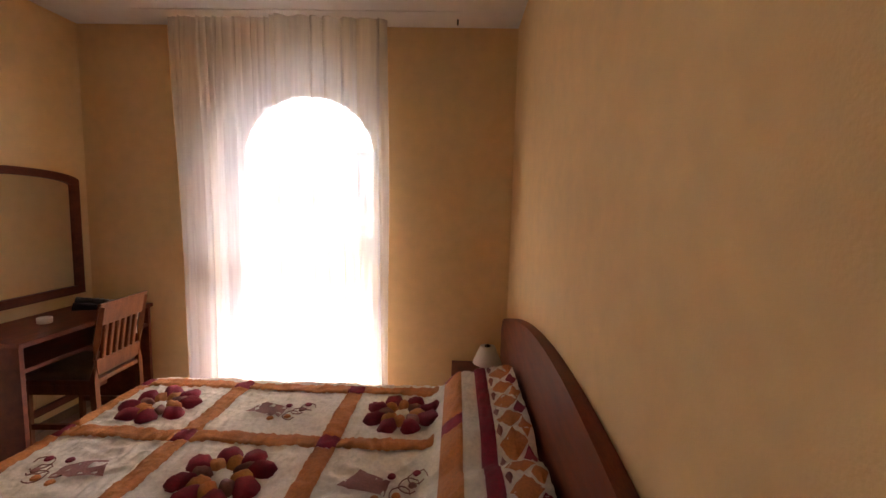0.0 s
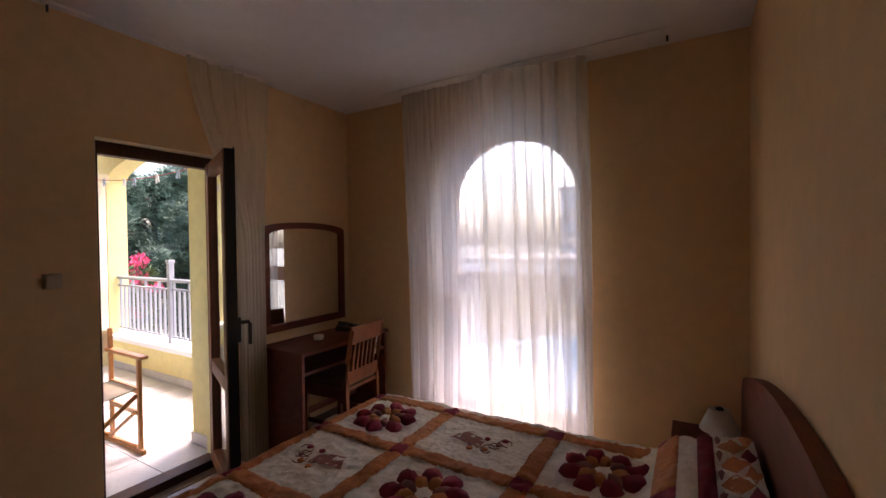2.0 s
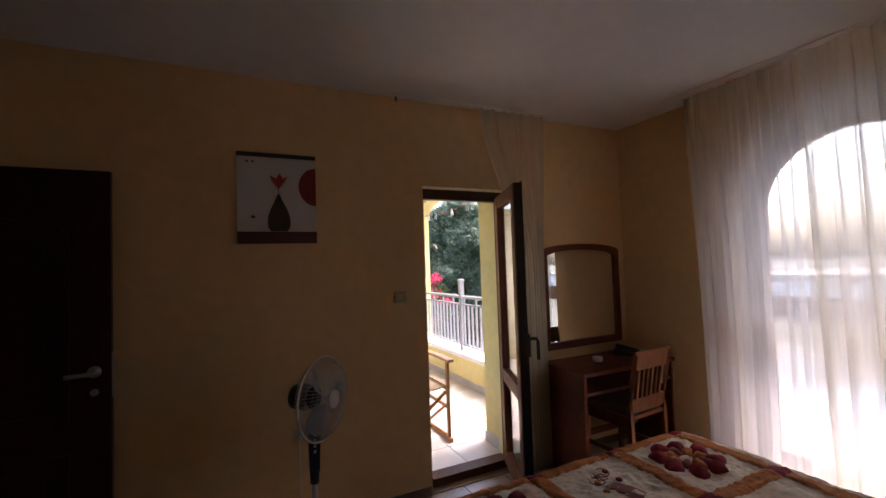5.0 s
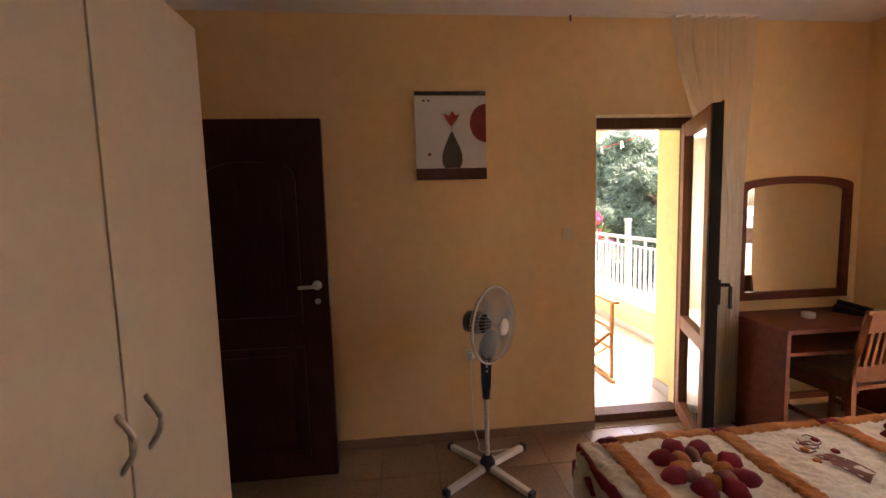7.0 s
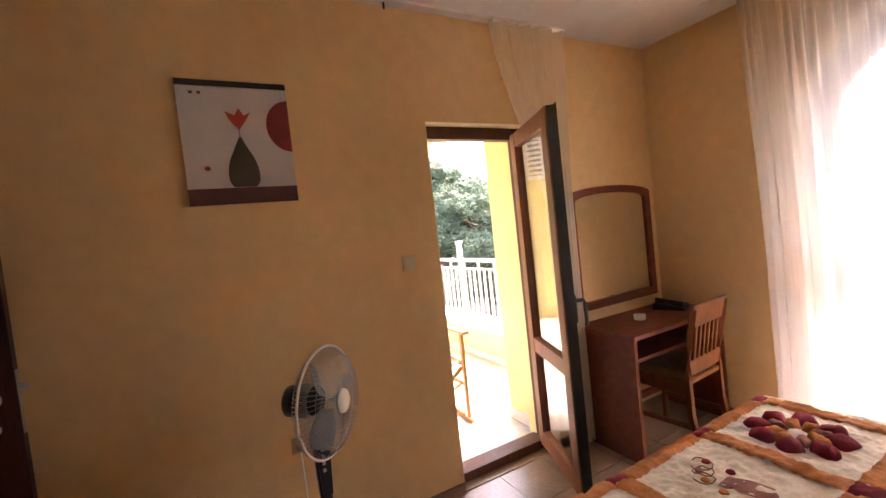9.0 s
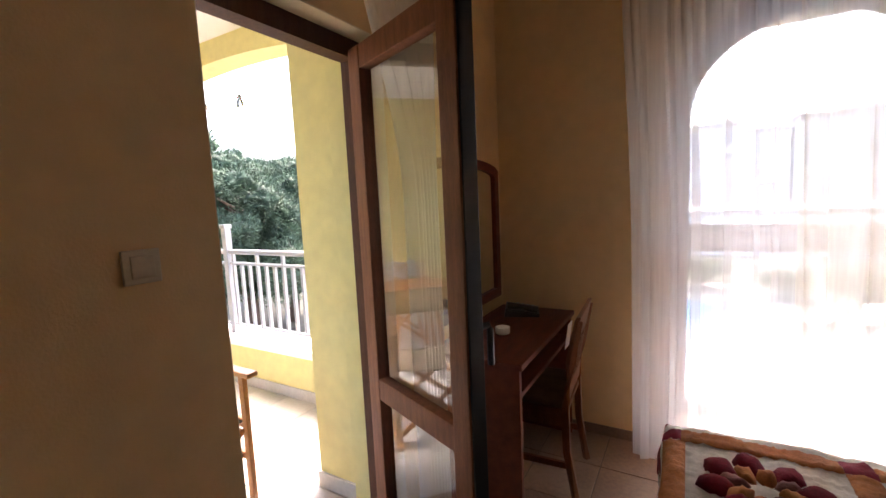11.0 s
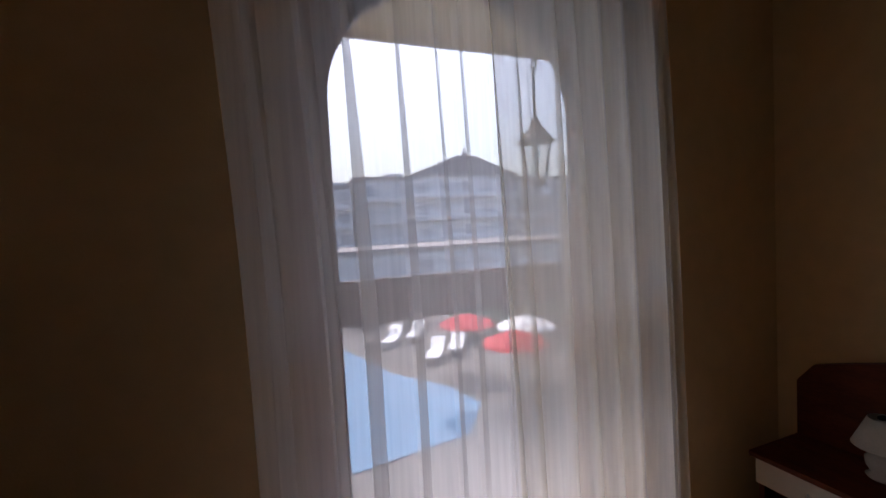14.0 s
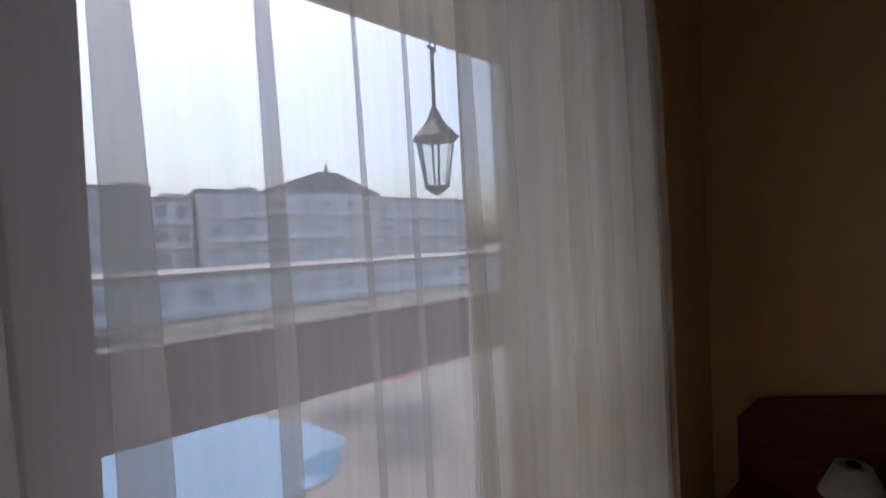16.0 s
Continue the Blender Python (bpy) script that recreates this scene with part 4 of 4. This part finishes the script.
tagged(part("parapet_cap", box(-3.66, -0.605, -0.47, -0.19, 0.33, 0.385, 0.008), M_WHITE), "white coping on the parapet", "parapet", kind="structure")
tagged(part("balcony_skirting", box(-3.65, -0.612, -0.452, -0.44, -0.016, 0.07, 0.003), M_BTILE), "pale tile skirting along the parapet", "baseboard", kind="structure")
rl = thing("balcony_railing", "white painted metal railing with upright bars", "railing")
for z, r in ((1.10, 0.022), (1.00, 0.013), (0.46, 0.013)):
    part("rail", tube([(-3.66, -0.33, z), (-0.61, -0.33, z)], r, 10), M_RAIL, rl, "", True)
x = -3.60
k = 0
while x < -0.62:
    part("bar", box(x - 0.012, x + 0.012, -0.342, -0.318, 0.46, 1.10 if k % 3 == 0 else 1.0), M_RAIL, rl)
    x += 0.105
    k += 1
for x in (-2.41, -1.30):
    p = part("post", box(x - 0.028, x + 0.028, -0.358, -0.302, 0.385, 1.30 if x < -2 else 1.10, 0.004), M_RAIL, rl)
    if x < -2:
        part("post_cap", box(x - 0.036, x + 0.036, -0.366, -0.294, 1.30, 1.335, 0.006), M_RAIL, p)


vent = thing("wall_vent", "white slatted ventilation grille on the balcony wall", "vent", m=pose(-3.88, -1.22, 2.42) @ Matrix.Diagonal((1, 1.35, 1.35, 1)))
part("backing", box(0.0, 0.006, -0.15, 0.15, -0.20, 0.20), M_BLACK, vent)
bm = box(0.0, 0.03, -0.19, -0.15, -0.24, 0.24, 0.004)
box(0.0, 0.03, 0.15, 0.19, -0.24, 0.24, 0.004, bm=bm)
box(0.0, 0.03, -0.15, 0.15, 0.20, 0.24, 0.004, bm=bm)
box(0.0, 0.03, -0.15, 0.15, -0.24, -0.20, 0.004, bm=bm)
box(0.0, 0.025, -0.012, 0.012, -0.20, 0.20, bm=bm)
part("frame", bm, M_WHITE, vent)
for k in range(7):
    part("slat", box(0.006, 0.024, -0.15, 0.15, -0.185 + 0.056 * k, -0.157 + 0.056 * k, 0.002), M_WHITE, vent)
hook = tagged(part("line_hook", tube([(-0.60, -0.62, 2.30), (-0.66, -0.62, 2.30), (-0.72, -0.62, 2.27), (-0.70, -0.62, 2.33)], 0.012, 6), M_BLACK), "black iron hook holding the washing line", "hook")


def director_chair(m):
    """Folding wooden armchair with a canvas seat and back."""
    c = thing("folding_chair", "folding beech armchair with canvas seat on the balcony", "chair", "balcony chairs", m=m)
    for y in (-0.26, 0.26):
        for x in (-0.22, 0.22):
            part("post", box(x - 0.017, x + 0.017, y - 0.012, y + 0.012, 0.04, 0.70 if x > 0 else 0.88, 0.003), M_BEECH, c)
        part("foot_rail", box(-0.27, 0.27, y - 0.015, y + 0.015, 0.0, 0.04, 0.004), M_BEECH, c)
        part("armrest", box(-0.28, 0.30, y - 0.028, y + 0.028, 0.70, 0.724, 0.006), M_BEECH, c)
        part("side_rail", box(-0.22, 0.22, y - 0.010, y + 0.010, 0.44, 0.485, 0.003), M_BEECH, c)
        part("side_rail", box(-0.22, 0.22, y - 0.010, y + 0.010, 0.28, 0.315, 0.003), M_BEECH, c)
    for x in (-0.19, 0.19):
        for s in (1, -1):
            part("cross_leg", tube([(x + s * 0.012, -0.25 * s, 0.05), (x + s * 0.012, 0.25 * s, 0.43)], 0.016, 6), M_BEECH, c)
    for y in (-0.235, 0.235):
        part("diagonal", tube([(-0.20, y, 0.05), (0.19, y, 0.30)], 0.014, 6), M_BEECH, c)
    bm = bmesh.new()
    g = [[bm.verts.new((-0.21 + 0.42 * a / 8, -0.25 + 0.5 * b / 10, 0.475 - 0.03 * math.sin(math.pi * b / 10))) for b in range(11)] for a in range(9)]
    for a in range(8):
        for b in range(10):
            bm.faces.new((g[a][b], g[a + 1][b], g[a + 1][b + 1], g[a][b + 1]))
    bmesh.ops.solidify(bm, geom=list(bm.faces), thickness=0.004)
    part("canvas_seat", bm, M_CANVAS, c, "natural canvas seat", True)
    bm = bmesh.new()
    g = [[bm.verts.new((-0.245 - 0.02 * math.sin(math.pi * b / 10), -0.27 + 0.54 * b / 10, 0.69 + 0.17 * a / 4)) for b in range(11)] for a in range(5)]
    for a in range(4):
        for b in range(10):
            bm.faces.new((g[a][b], g[a + 1][b], g[a + 1][b + 1], g[a][b + 1]))
    bmesh.ops.solidify(bm, geom=list(bm.faces), thickness=0.004)
    part("canvas_back", bm, M_CANVAS, c, "natural canvas back", True)
    return c


dch = director_chair(pose(-0.96, -1.66, -0.012, 0, 0, 0))
copy_thing(dch, pose(-2.75, -1.70, -0.012, 0, 0, 180))
bm = bmesh.new()
g = [[bm.verts.new((-2.75 + 0.245 + 0.035 * math.sin(math.pi * (a / 10 - 0.5)) + 0.006 * math.sin(b * 1.9), -1.70 - 0.17 + 0.34 * b / 12, 0.87 - 0.30 * abs(a / 10 - 0.5) - 0.10 * abs(a / 10 - 0.5) * (b % 5 == 0) + 0.01 * math.sin(b))) for b in range(13)] for a in range(11)]
for a in range(10):
    for b in range(12):
        bm.faces.new((g[a][b], g[a + 1][b], g[a + 1][b + 1], g[a][b + 1]))
bmesh.ops.solidify(bm, geom=list(bm.faces), thickness=0.008)
tagged(part("towel", bm, M_WHITE, None, "", True), "white towel hung over a folding chair", "towel")
tb = thing("balcony_table", "round beech garden table on the balcony", "table", m=pose(-2.0, -1.75, -0.012))
part("tabletop", lathe([(0.0, 0.70), (0.37, 0.70), (0.38, 0.71), (0.38, 0.722), (0.37, 0.73), (0.0, 0.73)], 36), M_BEECH, tb)
for a in (45, 135, 225, 315):
    part("leg", tube([(0.33 * math.cos(radians(a)), 0.33 * math.sin(radians(a)), 0), (0.20 * math.cos(radians(a)), 0.20 * math.sin(radians(a)), 0.70)], 0.018, 6), M_BEECH, tb)
ln = tagged(part("clothes_line", tube([(-3.66 + 3.06 * k / 12, -0.62, 2.22 + 0.012 * (k - 6) ** 2 * 0.25) for k in range(13)], 0.003, 5), M_RED), "thin red washing line across the balcony", "washing line")
for k, x in enumerate((-3.25, -2.75, -2.52, -2.05, -1.65)):
    z = 2.22 + 0.012 * ((x + 3.66) / 3.06 * 12 - 6) ** 2 * 0.25
    pg = thing("clothes_peg", "small plastic clothes peg on the line", "clothes peg", "pegs on the line", m=pose(x, -0.62, z, 0, 12 * (k % 3 - 1), 0))
    mt = M_WPLAST if k % 2 else M_BLADE
    for s in (-1, 1):
        g = box(-0.008, 0.008, -0.006, 0.006, -0.07, 0.015, 0.002)
        g.transform(pose(s * 0.010, 0, 0, 0, s * -14, 0))
        part("jaw", g, mt, pg)

# ---- outside ----
G = -4.0
tagged(part("ground", box(-400, 400, -400, 400, G - 0.5, G - 0.02), M_GRASS), "dry grassy ground reaching far away", "ground", kind="structure")
tagged(part("pool_deck", box(-12, 26, 4, 26, G - 0.02, G + 0.05), M_DECK), "pale stone paving round the pool", "pavement", kind="structure")
po = [(-6, 8.6), (1.5, 8.0), (5.2, 8.6), (6.3, 10.2), (5.9, 12.0), (4.5, 14.2), (3.9, 16.6), (2.8, 20.2), (0.8, 21.4), (-4, 21.0), (-7.5, 16)]
tagged(part("pool_water", extruded(po, 0.03, lambda a, b, c: (a, b, G + 0.045 + c)), M_WATER), "blue rippled swimming pool water", "water", kind="structure")
eave = thing("roof_eave", "boarded roof eave hanging over the window", "roof", kind="structure")
part("soffit", box(-0.6, 4.5, WT, 1.20, 2.58, 2.66), M_PALE, eave)
part("fascia", box(-0.6, 4.5, 1.20, 1.23, 2.53, 2.72), M_WHITE, eave)
ltn = thing("hanging_lantern", "black iron lantern hanging under the eave", "lantern", m=pose(2.44, 1.05, 0))
part("hook", tube([(0, 0, 2.58), (0, 0, 2.50), (0.03, 0, 2.44), (0.02, 0, 2.39), (-0.02, 0, 2.40), (0, 0, 2.44)], 0.012, 8), M_LANT, ltn)
part("rod", tube([(0, 0, 2.40), (0, 0, 2.08)], 0.010, 8), M_LANT, ltn)
part("cap", lathe([(0.13, 1.93), (0.11, 1.95), (0.05, 2.02), (0.012, 2.10)], 6), M_LANT, ltn)
for k in range(6):
    a = k * math.tau / 6
    part("bar", tube([(0.10 * math.cos(a), 0.10 * math.sin(a), 1.93), (0.06 * math.cos(a), 0.06 * math.sin(a), 1.68)], 0.006, 5), M_LANT, ltn)
part("base", lathe([(0.0, 1.64), (0.03, 1.655), (0.065, 1.68), (0.065, 1.69)], 6), M_LANT, ltn)
part("glass", lathe([(0.057, 1.69), (0.093, 1.925)], 6), M_GLASS, ltn)


def apartment_block(x0, x1, y, zt, mat, storeys, roof):
    b = thing("apartment_building", "distant rendered apartment building with rows of windows", "building", "far buildings")
    part("wall", box(x0, x1, y, y + 12, G, zt), mat, b)
    h = (zt - G) / storeys
    nx = max(2, int((x1 - x0) / 3.2))
    for s in range(storeys):
        for k in range(nx):
            xc = x0 + (x1 - x0) * (k + 0.5) / nx
            z0 = G + h * s + 0.9
            w = part("window", box(xc - 0.65, xc + 0.65, y - 0.05, y + 0.02, z0, z0 + 1.4), M_HAZEGL, b)
        part("balcony", box(x0 + 0.3, x1 - 0.3, y - 0.9, y, G + h * s - 0.1, G + h * s + 0.55), mat, b)
    if roof:
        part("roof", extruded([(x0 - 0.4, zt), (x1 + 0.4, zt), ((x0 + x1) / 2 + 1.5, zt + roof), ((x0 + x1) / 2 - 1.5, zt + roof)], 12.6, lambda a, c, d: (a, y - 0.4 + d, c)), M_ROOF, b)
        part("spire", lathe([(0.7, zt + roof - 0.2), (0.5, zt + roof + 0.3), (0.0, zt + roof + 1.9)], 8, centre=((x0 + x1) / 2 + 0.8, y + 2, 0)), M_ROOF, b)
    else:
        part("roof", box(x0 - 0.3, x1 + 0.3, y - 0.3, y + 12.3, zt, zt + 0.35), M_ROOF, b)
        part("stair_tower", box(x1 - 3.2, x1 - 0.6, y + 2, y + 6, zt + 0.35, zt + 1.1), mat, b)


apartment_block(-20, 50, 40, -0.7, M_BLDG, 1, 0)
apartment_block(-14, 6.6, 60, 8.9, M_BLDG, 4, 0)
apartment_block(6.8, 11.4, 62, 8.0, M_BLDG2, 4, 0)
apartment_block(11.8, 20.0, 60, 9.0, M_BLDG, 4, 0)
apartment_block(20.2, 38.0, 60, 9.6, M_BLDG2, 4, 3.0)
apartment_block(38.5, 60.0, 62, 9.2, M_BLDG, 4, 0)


def tufts(bm, c, rad, n, size, rng, flat=0.75, wide=0.28):
    """Short leaf blades scattered through an uneven clump."""
    c = Vector(c)
    for _ in range(n):
        d = Vector((rng.gauss(0, 1), rng.gauss(0, 1), rng.gauss(0, 1) * flat)).normalized()
        p = c + d * rad * rng.uniform(0.55, 1.05)
        a = (d + Vector((rng.uniform(-1, 1), rng.uniform(-1, 1), rng.uniform(-0.3, 1.0)))).normalized() * size * rng.uniform(0.6, 1.3)
        w = a.cross(Vector((rng.uniform(-1, 1), rng.uniform(-1, 1), rng.uniform(-1, 1)))).normalized() * size * wide
        bm.faces.new((bm.verts.new(p - w), bm.verts.new(p + w), bm.verts.new(p + a)))


def pine(m, hgt, spread, seed, mat):
    rng = random.Random(seed)
    t = thing("pine_tree", "dense dark green pine tree beyond the balcony", "tree", "pines beyond the balcony", m=m)
    pts = [(0.15 * math.sin(k), 0.12 * math.cos(k * 1.3), hgt * 0.9 * k / 6) for k in range(7)]
    part("trunk", tube(pts, 0.2, 9, radii=[0.26 - 0.035 * k for k in range(7)]), M_BARK, t, "", True)
    bm, lb, cb = bmesh.new(), bmesh.new(), bmesh.new()
    for k in range(84):
        f = rng.random() ** 0.8
        z = hgt * (0.30 + 0.72 * f)
        r = spread * (math.sin(math.pi * (0.25 + 0.65 * f)) ** 0.6) * rng.uniform(0.35, 1.08)
        a = rng.uniform(0, math.tau)
        c = Vector((r * math.cos(a), r * math.sin(a), z))
        rad = rng.uniform(0.45, 0.95)
        if k % 3 == 0:
            tube([(0, 0, z * 0.85), (c[0] * 0.6, c[1] * 0.6, z * 0.94), c], 0.05, 5, lb, radii=[0.09, 0.05, 0.02])
        # Dark core in each clump stands in for shade between the needles.
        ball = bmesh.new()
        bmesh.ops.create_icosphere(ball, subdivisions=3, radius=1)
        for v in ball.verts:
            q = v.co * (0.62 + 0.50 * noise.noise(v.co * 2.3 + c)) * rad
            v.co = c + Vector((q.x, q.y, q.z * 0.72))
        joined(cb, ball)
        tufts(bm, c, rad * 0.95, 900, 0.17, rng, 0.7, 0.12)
    part("crown_shade_core", cb, M_PINE3, t, "dark cores painting the shade inside the crown", True)
    part("limb_growth", lb, M_BARK, t)
    part("crown", bm, mat, t, "clumped needle crown")


for k, (x, y, hh, sp) in enumerate(((-17.5, 6.6, 8.6, 3.4), (-14.2, 8.0, 6.8, 2.6), (-20, 12.0, 8.2, 3.2), (-15.5, 11.3, 7.2, 2.8), (-13.0, 13.5, 8.3, 2.6), (-23, 5.5, 8.6, 3.4), (-24, 17, 8.4, 3.4), (-10.5, 15.5, 7.4, 2.6))):
    pine(pose(x, y, G - 0.1, 0, 0, k * 40), hh, sp, k + 3, M_PINE2 if k in (1, 3) else M_PINE)
rng = random.Random(5)
ol = thing("oleander", "tall oleander bush with pink flowers beyond the railing", "shrub", m=pose(-6.0, 0.8, G))
bm, lb, fb = bmesh.new(), bmesh.new(), bmesh.new()
for k in range(26):
    a, r = rng.uniform(0, math.tau), rng.uniform(0.1, 0.55)
    z = rng.uniform(4.2, 5.25)
    tube([(0, 0, 0), (r * 0.5 * math.cos(a), r * 0.5 * math.sin(a), z * 0.6), (r * math.cos(a), r * math.sin(a), z)], 0.02, 5, lb, radii=[0.03, 0.02, 0.008])
    tufts(bm, (r * math.cos(a), r * math.sin(a), z - 0.25), 0.22, 60, 0.12, rng)
    tufts(fb, (r * math.cos(a), r * math.sin(a), z + 0.05), 0.12, 70, 0.06, rng)
part("stems", lb, M_BARK, ol)
part("leaves", bm, M_LEAF, ol)
part("flowers", fb, M_PINK, ol, "pink flower clusters")
# parasols, sunbeds and shrubs by the pool
for k, (x, y) in enumerate(((7.2, 9.6), (8.6, 11.2), (7.0, 12.6))):
    um = thing("parasol", "red and white parasol by the pool", "parasol", "poolside parasols", m=pose(x, y, G + 0.05))
    part("pole", tube([(0, 0, 0), (0, 0, 2.25)], 0.025, 8), M_WHITE, um)
    part("canopy", lathe([(1.05, 1.85), (0.95, 1.93), (0.5, 2.12), (0.02, 2.26)], 8), M_RED if k != 1 else M_WHITE, um, "red canopy" if k != 1 else "white canopy")
for k, (x, y) in enumerate(((6.6, 15.0), (7.8, 15.6), (5.6, 18.2), (6.9, 18.6))):
    sb = thing("sun_lounger", "white plastic sun lounger by the pool", "lounger", "poolside loungers", m=pose(x, y, G + 0.05, 0, 0, 60))
    part("bed", box(-0.9, 0.4, -0.3, 0.3, 0.28, 0.34, 0.01), M_WHITE, sb)
    part("backrest", extruded([(0.4, 0.30), (0.95, 0.68), (0.95, 0.73), (0.4, 0.35)], 0.6, lambda a, b, c: (a, c - 0.3, b)), M_WHITE, sb)
    for a in (-0.8, 0.3):
        for b in (-0.25, 0.25):
            part("leg", box(a - 0.03, a + 0.03, b - 0.03, b + 0.03, 0, 0.28), M_WHITE, sb)
rng = random.Random(9)
for k, (x, y, r) in enumerate(((9.5, 17, 1.2), (11.5, 18.5, 1.4), (7.8, 21.5, 1.2), (5.2, 23, 1.1), (13.5, 16, 1.3), (2.0, 24.5, 1.2))):
    sh = thing("shrub", "rounded green shrub beside the paving", "shrub", "poolside shrubs", m=pose(x, y, G + 0.05))
    bm, lb = bmesh.new(), bmesh.new()
    for j in range(9):
        a = rng.uniform(0, math.tau)
        c = (r * 0.6 * math.cos(a), r * 0.6 * math.sin(a), r * rng.uniform(0.5, 1.2))
        tube([(0, 0, 0), c], 0.03, 5, lb)
        tufts(bm, c, r * 0.55, 130, 0.2, rng)
    part("stems", lb, M_BARK, sh)
    part("leaves", bm, M_LEAF, sh)

# ---- floor tiles, each a piece of its own ----
def tile_mesh(name, s, mat):
    g = box(-s / 2, s / 2, -s / 2, s / 2, -0.010, 0.0, 0.0)
    for v in g.verts:
        if v.co.z > -0.005:
            v.co.x *= 1 - 0.006
            v.co.y *= 1 - 0.006
    return mesh_of(name, g, mat)


T = 0.333
me = tile_mesh("tile", T - 0.004, M_TILE)
for a in range(9):
    for b in range(14):
        x, y = T / 2 + a * T + 0.001, -T / 2 - b * T
        if y < SOUTH + 0.1:
            continue
        t = new("tile", me)
        t.parent = floor
        t.location = (x, y, 0.0)
part("door_tile", box(-0.085, 0.0, DY0 + 0.006, DY1 - 0.006, -0.012, 0.004, 0.002), M_TILE, floor)
part("door_tile", box(-WT, -0.192, DY0 + 0.006, DY1 - 0.006, -0.012, -0.004, 0.002), M_BTILE, bslab)
me = tile_mesh("tile", T - 0.005, M_BTILE)
for a in range(11):
    for b in range(13):
        x, y = -WT - T / 2 - a * T, -0.46 - T / 2 - b * T
        if x < -4.05 or y < -4.5 or (x > -0.75 and y > -1.1):
            continue
        t = new("tile", me)
        t.parent = bslab
        t.location = (x, y, -0.008)
